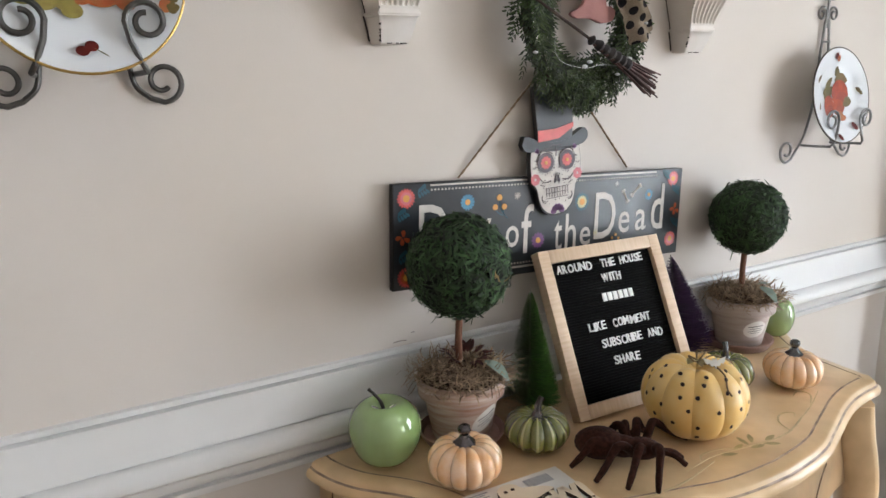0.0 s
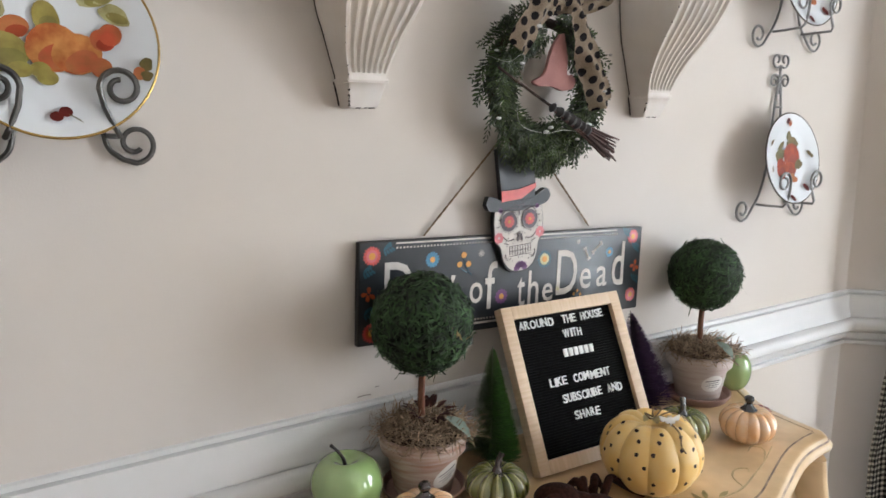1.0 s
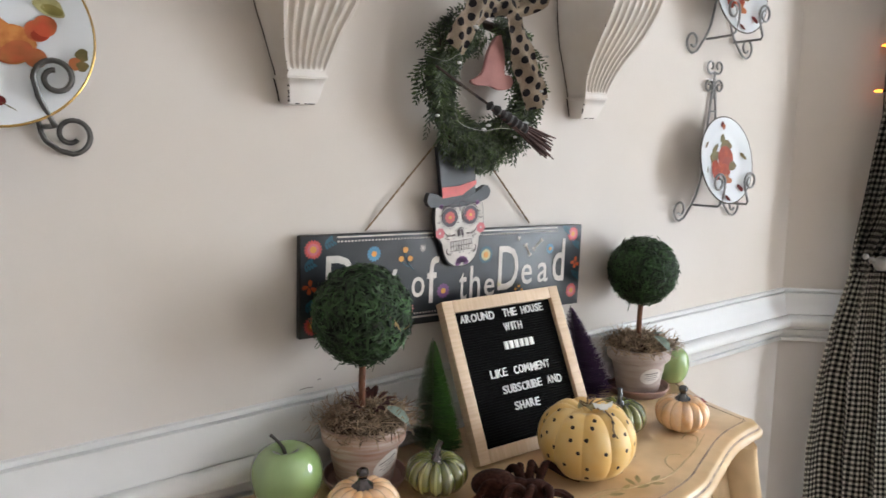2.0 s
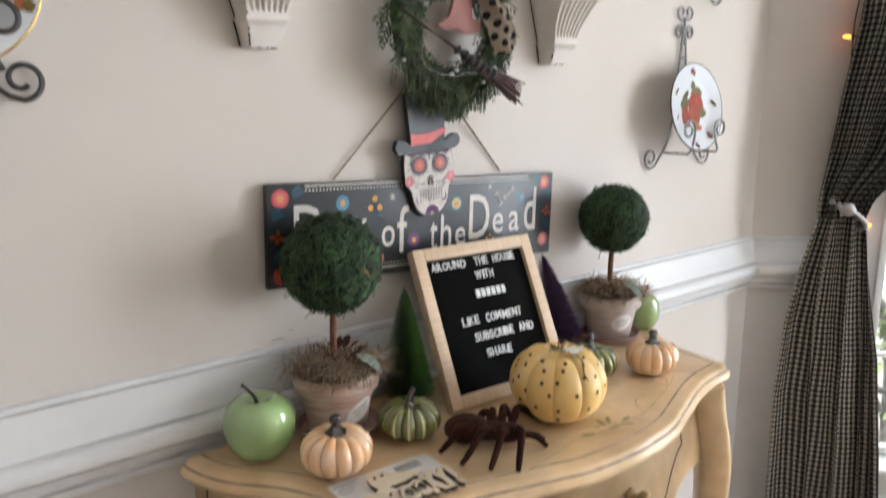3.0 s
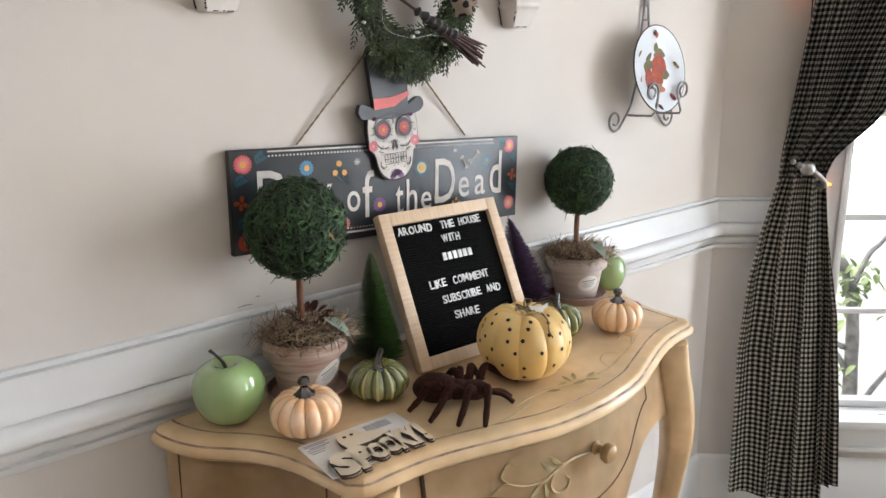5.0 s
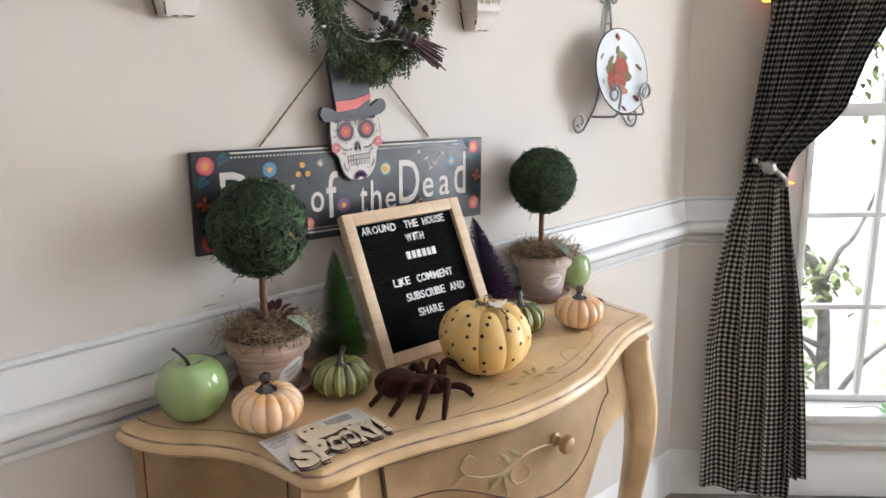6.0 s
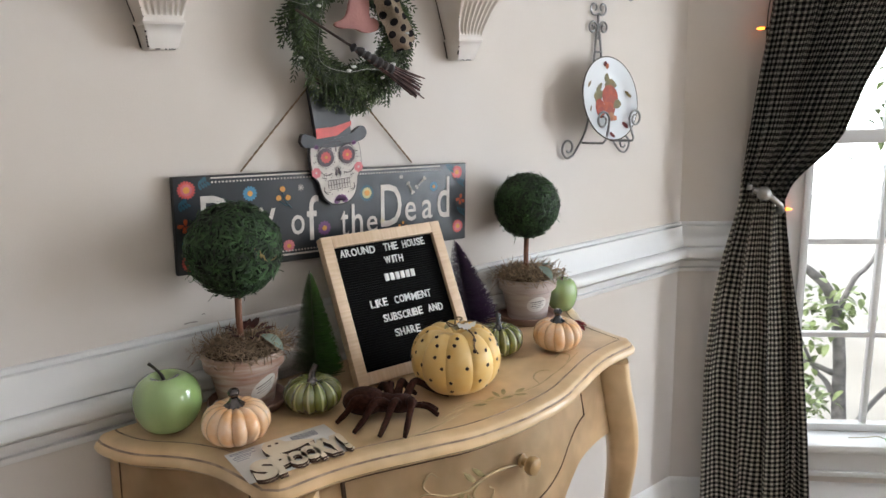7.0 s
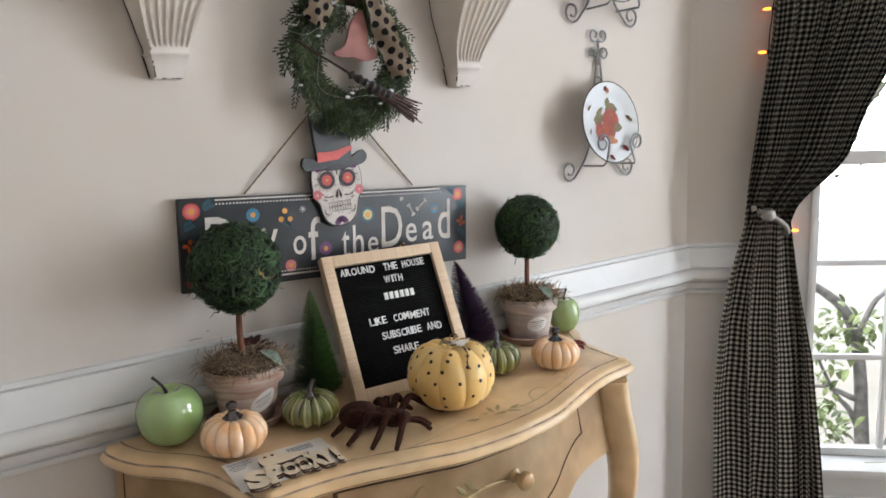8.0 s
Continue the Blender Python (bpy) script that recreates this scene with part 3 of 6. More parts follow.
rod = thing("curtain_rod", WB @ pose(0, 0, 2.16), "pewter curtain rod above the bay window", "curtain rod")
part("rod", tube([(0.03, -0.075, 0), (1.25, -0.075, 0)], 0.011, 14), PEWTER, rod)
for x in (0.08, 1.2):
    bm = bmesh.new()
    tube([(x, -0.075, 0), (x, 0, 0)], 0.006, 10, bm)
    part("bracket", bm, PEWTER, rod)

hold = thing("curtain_holdback", WB @ pose(0.207, -0.02, 0.980), "pewter holdback with a ball knob pinning the curtain", "curtain holdback")
part("arm", tube(spline([(0.030, 0.02, -0.028), (0.028, -0.07, -0.028), (0.012, -0.115, -0.006), (-0.02, -0.125, 0.02), (-0.06, -0.125, 0.038)], 8), [0.006] * 17 + [0.007] * 16, 12), PEWTER, hold)
part("ball", lathe([(0, -0.018), (0.008, -0.0165), (0.0155, -0.009), (0.018, 0), (0.0155, 0.009), (0.008, 0.0165), (0, 0.018)], 20, None, pose(-0.035, -0.127, 0.028)), PEWTER, hold)
part("finial", lathe([(0, -0.008), (0.006, -0.005), (0.007, 0), (0.006, 0.005), (0, 0.008)], 14, None, pose(-0.07, -0.125, 0.045)), PEWTER, hold)

# ---- glazed fruit and pumpkins ----
APPLE = mat("green_glaze", (0.33, 0.50, 0.19), 0.10, vary=0.12, scale=16, coat=1.0, stretch=(1, 1, 0.25), stain=0.12, stain_scale=14)
STEM = mat("dark_stem", (0.03, 0.025, 0.018), 0.5, vary=0.3, scale=80)
PEACH = mat("peach_lustre_glaze", (0.82, 0.42, 0.17), 0.10, vary=0.08, scale=34, coat=1.0, bump=0.10, bump_scale=48, second=(0.84, 0.62, 0.42))
OLIVE = mat("olive_glaze", (0.17, 0.175, 0.025), 0.10, vary=0.2, scale=25, coat=1.0, bump=0.08, bump_scale=48, second=(0.085, 0.10, 0.012))
OLIVE_PALE = mat("pale_olive_rib", (0.42, 0.41, 0.14), 0.10, vary=0.15, scale=30, coat=1.0, bump=0.08, bump_scale=48)
SILVER = mat("silver_glaze_stem", (0.16, 0.14, 0.14), 0.10, metal=0.9, vary=0.25, scale=90)
BLACK_STEM = mat("black_glaze_stem", (0.03, 0.03, 0.035), 0.1, vary=0.2, scale=90, coat=0.8)
YELLOW = mat("yellow_ceramic", (0.86, 0.54, 0.16), 0.40, vary=0.07, scale=25, stain=0.12, stain_scale=9, second=(0.85, 0.62, 0.28))
DOT = mat("brown_dot", (0.045, 0.016, 0.008), 0.6, vary=0.3, scale=200)


def apple(x, y, r, stem_turn, label, material=None, tall=1.0):
    ob = thing("apple", pose(x, y, T, 0, 0, stem_turn), label, "apple")
    prof = []
    for k in range(33):
        a = math.pi * k / 32
        z = -math.cos(a)
        rr = r * 1.02 * math.sin(a) ** 0.62 * (1 + 0.05 * z - 0.03 * z * z)
        zz = r * tall * 0.92 * (1 + z)
        if z > 0:
            zz -= r * 0.30 * math.exp(-(rr / (0.30 * r)) ** 2)
        else:
            zz += r * 0.06 * math.exp(-(rr / (0.3 * r)) ** 2)
        prof.append((rr if 0 < k < 32 else 0, zz))
    bm = lathe(prof, 48, rib=lambda a, q, z: (q * (1 + 0.012 * math.cos(5 * a) * (z < r)), z))
    part("body", bm, material or APPLE, ob)
    top = prof[-1][1]
    part("stem", tube(spline([(0, 0, top - 0.003), (-0.004, 0, top + 0.012), (-0.012, 0, top + 0.024), (-0.020, 0, top + 0.033)], 5), [0.0026] * 6 + [0.0021] * 8 + [0.0025] * 2, 10), STEM, ob, "dark curved stem")
    return ob


def pumpkin(x, y, r, h, ribs, body, groove, stem, label, turn=0.0, stem_kind="knob", deep=0.11):
    ob = thing("pumpkin", pose(x, y, T, 0, 0, turn), label, "pumpkin")
    prof = []
    for k in range(29):
        a = math.pi * k / 28
        rr = r * math.sin(a) ** 0.75
        z = h * (0.5 - 0.5 * math.cos(a))
        if a > math.pi / 2:
            z -= 0.16 * h * math.exp(-(rr / (0.35 * r)) ** 2)
        prof.append((rr if 0 < k < 28 else 0, z))

    def rib(a, q, z):
        c = abs(math.cos(ribs * a / 2))
        return q * (1 - deep + deep * c ** 0.55), z - (0.03 * h * (1 - c) if z > h * 0.6 else 0)

    bm = lathe(prof, ribs * 12, rib=rib)
    if groove:
        for f in bm.faces:
            p = f.calc_center_median()
            if abs(math.cos(ribs * math.atan2(p.y, p.x) / 2)) > 0.93 and p.xy.length > 0.25 * r:
                f.material_index = 1
        part("body", bm, [body, groove], ob)
    else:
        part("body", bm, body, ob)
    t = prof[-1][1]
    if stem_kind == "none":
        return ob
    if stem_kind == "knob":
        sp = [(0, t - 0.004), (0.20 * r, t + 0.001), (0.31 * r, t + 0.000), (0.32 * r, t + 0.003), (0.22 * r, t + 0.007), (0.13 * r, t + 0.012), (0.115 * r, t + 0.015), (0.15 * r, t + 0.018), (0.17 * r, t + 0.022), (0.145 * r, t + 0.026), (0.08 * r, t + 0.0285), (0, t + 0.029)]
        sm = lathe(sp, 24, rib=lambda a, q, z: (q * (1 + 0.08 * math.cos(5 * a)), z))
    else:
        sm = tube(spline([(0, 0, t - 0.003), (0.001, 0, t + 0.008), (0.004, 0, t + 0.018), (0.010, 0, t + 0.025)], 5), [0.19 * r * q for q in np.interp(np.linspace(0, 1, 16), [0, 0.3, 0.8, 1], [1.25, 0.62, 0.5, 0.62])], 12)
    part("stem", sm, stem, ob, "glossy metallic stem")
    return ob


apple(-0.064, -0.094, 0.0490, -12, "glossy light green ceramic apple with dark stem beside a pot")
apple(0.800, -0.082, 0.034, 60, "small glossy green ceramic apple behind a clay pot", tall=1.25)
pumpkin(-0.001, -0.197, 0.049, 0.062, 13, PEACH, None, SILVER, "peach lustre ceramic pumpkin with silver stem", 5)
pumpkin(0.612, -0.245, 0.0465, 0.062, 13, PEACH, None, BLACK_STEM, "peach lustre ceramic pumpkin with black stem", 35)
pumpkin(0.132, -0.176, 0.0465, 0.056, 13, OLIVE, OLIVE_PALE, SILVER, "olive green ceramic pumpkin with pale ribs", 12, "curl")
pumpkin(0.512, -0.190, 0.046, 0.060, 13, OLIVE, OLIVE_PALE, BLACK_STEM, "olive green ceramic pumpkin behind a yellow one", 50, "curl")


# ---- lettering ----
def lettering(text, width, height, depth=0.0008, shear=0.0, thick=0.0):
    """Letters in the x-z plane from the lower left corner, facing -y, fitted to width and height."""
    cu = bpy.data.curves.new("lettering", "FONT")
    cu.body, cu.size, cu.extrude, cu.shear, cu.offset, cu.resolution_u = text, 1.0, 0.02, shear, thick, 3
    tmp = bpy.data.objects.new("lettering", cu)
    scene.collection.objects.link(tmp)
    dg = bpy.context.evaluated_depsgraph_get()
    dg.update()
    me = bpy.data.meshes.new_from_object(tmp.evaluated_get(dg))
    bm = bmesh.new()
    bm.from_mesh(me)
    xs, ys = [v.co.x for v in bm.verts], [v.co.y for v in bm.verts]
    x0, y0, sx, sy = min(xs), min(ys), width / (max(xs) - min(xs)), height / (max(ys) - min(ys))
    for v in bm.verts:
        x, y, z = v.co
        v.co = ((x - x0) * sx, -depth * (z + 0.02) / 0.04, (y - y0) * sy)
    bpy.data.objects.remove(tmp)
    bpy.data.curves.remove(cu)
    bpy.data.meshes.remove(me)
    for f in bm.faces:
        f.material_index = 0
    bmesh.ops.recalc_face_normals(bm, faces=bm.faces[:])
    return bm


def moved(bm, m):
    bmesh.ops.transform(bm, matrix=m, verts=bm.verts[:])
    return bm


def disc(bm, x, z, r, y, n=14, mi=0, sx=1.0, thick=0.0006, wob=0.0, turn=0.0):
    """A small painted round in the x-z plane, standing thick off y."""
    ring, rim = [], []
    for i in range(n):
        a = 2 * math.pi * i / n + turn
        q = r * (1 + wob * math.sin(3 * a + x * 900))
        dx, dz = q * sx * math.cos(a), q * math.sin(a)
        ring.append(bm.verts.new((x + dx, y - thick, z + dz))), rim.append(bm.verts.new((x + dx, y, z + dz)))
    bm.faces.new(ring).material_index = mi
    for i in range(n):
        j = (i + 1) % n
        bm.faces.new((ring[i], rim[i], rim[j], ring[j])).material_index = mi
    return bm


def petal(bm, x, z, a, r0, r1, w, y, mi=0):
    """A painted petal from r0 to r1 along the angle a."""
    c, s = math.cos(a), math.sin(a)
    pts = []
    for t, q in ((0, 0.3), (0.35, 0.8), (0.75, 1.0), (1.0, 0.35), (1.0, -0.35), (0.75, -1.0), (0.35, -0.8), (0, -0.3)):
        d, e = r0 + (r1 - r0) * t, w * q
        pts.append(bm.verts.new((x + c * d - s * e, y, z + s * d + c * e)))
    bm.faces.new(pts).material_index = mi
    return bm


# ---- the hanging sign ----
BONE = mat("bone_white_paint", (0.58, 0.53, 0.48), 0.4, vary=0.08, scale=60)
SLATE = mat("slate_paint", (0.026, 0.032, 0.040), 0.32, vary=0.12, scale=30, coat=0.1)
EDGE = mat("black_sign_edge", (0.012, 0.011, 0.011), 0.5)
CORAL = mat("coral_paint", (0.62, 0.08, 0.07), 0.35, vary=0.1, scale=60)
PINK = mat("pink_paint", (0.62, 0.16, 0.18), 0.35, vary=0.12, scale=60)
BLUE = mat("blue_paint", (0.05, 0.22, 0.36), 0.35, vary=0.1, scale=60)
TEAL = mat("teal_leaf_paint", (0.02, 0.10, 0.14), 0.35, vary=0.1, scale=60)
ORANGE = mat("orange_paint", (0.66, 0.30, 0.05), 0.35, vary=0.1, scale=60)
CREAM_PAINT = mat("cream_paint", (0.55, 0.50, 0.25), 0.35, vary=0.1, scale=60)
PURPLE = mat("purple_paint", (0.16, 0.05, 0.17), 0.35, vary=0.1, scale=60)
RUST = mat("rust_paint", (0.45, 0.08, 0.02), 0.35, vary=0.1, scale=60)
JUTE = mat("jute_twine", (0.27, 0.18, 0.10), 0.9, vary=0.25, scale=300, bump=0.4, bump_scale=500)

sign = thing("hanging_sign", pose(0, -0.006, 1.16, 0, 2.3, 0), "dark slate wooden sign lettered in white with painted flowers", "sign")
bm = bmesh.new()
box(bm, 0, 0.585, -0.012, 0, -0.155, 0, None, 0.0015)
for f in bm.faces:
    f.material_index = 0 if f.normal.y < -0.9 or f.calc_center_median().y < -0.0119 else 1
part("panel", bm, [SLATE, EDGE], sign, "glossy slate painted panel")
SY = -0.0125
for text, x, z, w, h in (("D", 0.042, -0.112, 0.050, 0.080), ("a", 0.099, -0.105, 0.030, 0.044), ("y", 0.138, -0.122, 0.030, 0.062), ("o", 0.196, -0.109, 0.025, 0.034), ("f", 0.226, -0.121, 0.023, 0.078),
                         ("t", 0.293, -0.124, 0.016, 0.050), ("h", 0.316, -0.124, 0.023, 0.060), ("e", 0.348, -0.120, 0.023, 0.031), ("D", 0.379, -0.112, 0.047, 0.079), ("e", 0.434, -0.106, 0.026, 0.037),
                         ("a", 0.474, -0.105, 0.026, 0.037), ("d", 0.512, -0.106, 0.030, 0.081)):
    part("letter", moved(lettering(text, w, h, 0.0006, thick=0.004), pose(x, SY + 0.0004, z)), BONE, sign, "white painted letter")


def sign_flower(x, z, r, petals, outer, core, inner=None):
    bm = bmesh.new()
    for k in range(petals):
        petal(bm, x, z, 2 * math.pi * k / petals, r * 0.3, r, r * 2.4 / petals, SY - 0.0002, 0)
    if inner:
        for k in range(petals):
            petal(bm, x, z, 2 * math.pi * (k + 0.5) / petals, r * 0.2, r * 0.68, r * 1.7 / petals, SY - 0.0004, 2)
    disc(bm, x, z, r * 0.36, SY - 0.0002, 14, 1)
    bmesh.ops.recalc_face_normals(bm, faces=bm.faces[:])
    part("painted_flower", bm, [outer, core, inner or outer], sign, "painted flower", False)


for x, z, r, n, a, b, c in ((0.0207, -0.021, 0.0145, 18, CORAL, ORANGE, PINK), (0.0215, -0.136, 0.015, 18, CORAL, ORANGE, RUST), (0.561, -0.0175, 0.0135, 18, CORAL, ORANGE, PINK), (0.564, -0.127, 0.0135, 18, CORAL, ORANGE, PINK),
                            (0.1241, -0.0325, 0.0125, 14, BLUE, ORANGE, None), (0.3487, -0.046, 0.0155, 16, TEAL, ORANGE, CREAM_PAINT), (0.5027, -0.043, 0.0095, 12, BLUE, ORANGE, None), (0.2595, -0.1025, 0.013, 12, PURPLE, ORANGE, None),
                            (0.19, -0.127, 0.011, 12, PINK, ORANGE, None)):
    sign_flower(x, z, r, n, a, b, c)


def sprig(pts, material, r, w):
    bm = bmesh.new()
    for x, z, a in pts:
        petal(bm, x, z, radians(a), 0.0, r, w, SY - 0.0003)
    bmesh.ops.recalc_face_normals(bm, faces=bm.faces[:])
    part("painted_leaf", bm, material, sign, "painted leaves", False)


for x, z, flip in ((0.046, -0.014, 1), (0.0135, -0.046, 1), (0.0155, -0.108, 1), (0.543, -0.012, -1), (0.5685, -0.040, -1), (0.5716, -0.100, -1)):
    sprig([(x + 0.004 * (k - 1.5) * flip, z + 0.0015 * k, a) for k in range(4) for a in (60 + 15 * k, -60 + 8 * k)], TEAL, 0.0085, 0.0022)
for x, z in ((0.0145, -0.076), (0.5697, -0.0715)):
    sprig([(x + 0.002, z, 90), (x - 0.001, z, 190), (x + 0.003, z - 0.002, 330), (x, z - 0.002, 270)], RUST, 0.010, 0.0035)
for x, z, n, r in ((0.216, -0.028, 8, 0.0065), (0.3815, -0.1005, 8, 0.006), (0.425, -0.02, 8, 0.005), (0.142, -0.06, 7, 0.004)):
    sprig([(x, z, 360 * k / n) for k in range(n)], CREAM_PAINT if z < -0.09 else BONE, r, 0.0007)
for x, z, r in ((0.1821, -0.029, 0.005), (0.1745, -0.0435, 0.0048), (0.1916, -0.0437, 0.0048), (0.4288, -0.108, 0.0026), (0.421, -0.113, 0.0025), (0.436, -0.115, 0.0025)):
    part("painted_berry", disc(bmesh.new(), x, z, r, SY), ORANGE, sign, "orange berry", False)
bm = bmesh.new()
for pts in ([(0.1821, -0.033), (0.186, -0.048), (0.198, -0.062)], [(0.1745, -0.047), (0.183, -0.054), (0.19, -0.057)], [(0.1916, -0.048), (0.189, -0.052), (0.187, -0.052)]):
    tube(spline([(x, SY, z) for x, z in pts], 5), 0.0008, 5, bm)
part("painted_stem", bm, TEAL, sign)
for x0, z0, x1, z1 in ((0.442, -0.034, 0.452, -0.051), (0.462, -0.041, 0.480, -0.026)):
    bm = bmesh.new()
    tube([(x0, SY, z0), (x1, SY, z1)], 0.0017, 6, bm)
    d = Vector((x1 - x0, 0, z1 - z0)).normalized()
    sd = Vector((-d.z, 0, d.x))
    for p, q in (((x0, z0), -1), ((x1, z1), 1)):
        for e in (-1, 1):
            c = Vector((p[0], SY, p[1])) + sd * e * 0.002 + d * q * 0.001
            disc(bm, c.x, c.z, 0.0026, SY)
    part("painted_bone", bm, BONE, sign, "small white painted bone", False)
bm = bmesh.new()
for k in range(78):
    disc(bm, 0.062 + k * 0.00594, -0.0105, 0.0016, SY, 8)
for k in range(74):
    disc(bm, 0.066 + k * 0.00594, -0.1355, 0.0016, SY, 8)
box(bm, 0.060, 0.518, SY - 0.0005, SY, -0.0050, -0.0026), box(bm, 0.064, 0.51, SY - 0.0005, SY, -0.1435, -0.1405)
part("dotted_border", bm, BONE, sign, "white dotted border lines", False)

cut = part("skull_cutout", bmesh.new(), EDGE, sign, "painted skull with top hat cut from board")


def half_shape(pts):
    return [(x, z) for x, z in pts] + [(-x, z) for x, z in pts[::-1]]


cut.matrix_local = pose(0, 0, 0, 0, -2.3, 0) @ pose(0.280, -0.0135, 0.040, 0, -3.0, 0) @ Matrix.Diagonal((0.985, 1, 0.97, 1))
face = [p.to_2d() for p in spline([(x, z, 0) for x, z in half_shape([(0.046, 0.0), (0.050, -0.022), (0.0495, -0.045), (0.047, -0.058), (0.039, -0.070), (0.036, -0.085), (0.030, -0.1), (0.018, -0.111), (0.006, -0.114)])], 4)]
crown = half_shape([(0.0, 0.092), (0.040, 0.092), (0.037, 0.05), (0.035, 0.02), (0.035, 0.0)])[1:-1]
brim = [p.to_2d() for p in spline([(x, z, 0) for x, z in [(-0.066, 0.004), (-0.060, 0.017), (-0.045, 0.013), (-0.03, 0.006), (0, 0.003), (0.03, 0.007), (0.045, 0.015), (0.06, 0.020), (0.067, 0.008), (0.058, -0.004), (0.03, -0.009), (0, -0.012), (-0.03, -0.009), (-0.058, -0.007), (-0.066, 0.004)]], 4)][:-1]
sk = bmesh.new()
slab([(x * 1.03, z * 1.03) for x, z in face], 0.009, sk), slab(crown, 0.009, sk), slab(brim, 0.0096, sk)
sk.to_mesh(cut.data)
for nm, shape, dp, y, m_, lab in (("face", face, 0.0008, -0.0098, BONE, "bone white painted face"), ("hat_crown", crown, 0.0008, -0.0098, SLATE, "slate hat crown"), ("hat_brim", brim, 0.0008, -0.0106, SLATE, "slate hat brim")):
    part(nm, slab(shape, dp, None, Matrix.Translation((0, y + 0.0007, 0))), m_, cut, lab)
part("hat_band", slab([(-0.0355, 0.006), (-0.0355, 0.024), (0.0, 0.024), (0.036, 0.031), (0.036, 0.024), (0.005, 0.008)], 0.001, None, Matrix.Translation((0, -0.0108, 0))), CORAL, cut, "coral hat band")
FY = -0.0106
SKULL_INK = mat("dark_plum_ink", (0.045, 0.022, 0.035), 0.4)
for sx in (-1, 1):
    bm = bmesh.new()
    disc(bm, sx * 0.0215, -0.028, 0.0165, FY, 18, 0)
    for k in range(10):
        petal(bm, sx * 0.0215, -0.028, 2 * math.pi * k / 10, 0.002, 0.0105, 0.0026, FY - 0.0009, 1)
    disc(bm, sx * 0.0215, -0.028, 0.003, FY - 0.0009, 10, 2)
    bmesh.ops.recalc_face_normals(bm, faces=bm.faces[:])
    part("eye_socket", bm, [SKULL_INK, CORAL, ORANGE], cut, "round dark eye with a red flower", False)
    bm = bmesh.new()
    for k in range(7):
        petal(bm, sx * 0.043, -0.053, 2 * math.pi * k / 7, 0.002, 0.0095, 0.0036, FY - 0.0002)
    bmesh.ops.recalc_face_normals(bm, faces=bm.faces[:])
    part("cheek_flower", bm, PINK, cut, "pink cheek flower", False)
    for pts in ([(0.006, -0.008), (0.018, -0.006), (0.030, -0.010), (0.036, -0.016)], [(0.008, -0.014), (0.014, -0.012), (0.022, -0.0095)], [(0.012, -0.058), (0.020, -0.060), (0.028, -0.058), (0.034, -0.052)], [(0.024, -0.066), (0.033, -0.063)],
                [(0.026, -0.094), (0.031, -0.088), (0.030, -0.081)], [(0.0, -0.004), (0.005, -0.001), (0.012, -0.003)]):
        part("ink_line", tube(spline([(sx * x, FY, z) for x, z in pts], 4), 0.0007, 5), SKULL_INK, cut)
    part("nose", slab([(sx * 0.001, -0.046), (sx * 0.0065, -0.060), (sx * 0.005, -0.0635), (sx * 0.001, -0.060)], 0.0006, None, Matrix.Translation((0, FY, 0))), SKULL_INK, cut)
rk = random.Random(13)
bm = bmesh.new()
for k in range(70):
    x, z = rk.uniform(0.002, 0.045), rk.uniform(-0.105, -0.002)
    wide = float(np.interp(-z, [0, 0.045, 0.058, 0.07, 0.085, 0.1, 0.11], [0.044, 0.046, 0.043, 0.036, 0.032, 0.026, 0.01]))
    if x > wide or math.hypot(x - 0.0215, z + 0.028) < 0.018 or (x < 0.025 and -0.09 < z < -0.066) or math.hypot(x - 0.043, z + 0.053) < 0.01:
        continue
    for sx in (-1, 1):
        if k % 3:
            disc(bm, sx * x, z, rk.uniform(0.0006, 0.0011), FY, 6)
        else:
            tube([(sx * (x + 0.0022 * math.cos(t)), FY, z + 0.0022 * math.sin(t)) for t in np.linspace(k, k + 4.2, 9)], 0.00045, 4, bm)
for k in range(22):
    for sx in (-1, 1):
        a = 2 * math.pi * k / 22
        disc(bm, sx * 0.0215 + 0.0186 * math.cos(a), -0.028 + 0.0186 * math.sin(a), 0.0008, FY, 6)
part("filigree", bm, SKULL_INK, cut, "fine dark dots and curls", False, "stuff")
for sx in (-1, 1):
    bm = bmesh.new()
    for k in range(4):
        petal(bm, sx * 0.037, -0.004, radians(250 + 20 * k) if sx > 0 else radians(290 - 20 * k), 0.0, 0.008, 0.002, FY - 0.0002)
    bmesh.ops.recalc_face_normals(bm, faces=bm.faces[:])
    part("temple_petals", bm, PURPLE, cut, "purple temple petals", False)
for k in range(9):
    x = -0.022 + 0.0055 * k
    part("tooth_line", box(bmesh.new(), x - 0.00035, x + 0.00035, FY - 0.0006, FY, -0.0865 + 0.0016 * abs(k - 4) * 0.4, -0.070), SKULL_INK, cut)
for z in (-0.070, -0.0785, -0.087):
    part("lip_line", box(bmesh.new(), -0.023, 0.023, FY - 0.0007, FY, z - 0.0004, z + 0.0004), SKULL_INK, cut)
bm = bmesh.new()
box(bm, -0.001, 0.001, FY - 0.0006, FY, -0.020, -0.006), box(bm, -0.004, 0.004, FY - 0.0007, FY, -0.012, -0.010)
part("brow_cross", bm, SKULL_INK, cut, "dark ink cross")
bm = bmesh.new()
for k in range(6):
    petal(bm, 0.0, -0.112, radians(15 + 30 * k), 0.003, 0.0145, 0.0045, FY - 0.0002)
bmesh.ops.recalc_face_normals(bm, faces=bm.faces[:])
part("chin_flower", bm, PURPLE, cut, "purple chin flower", False)

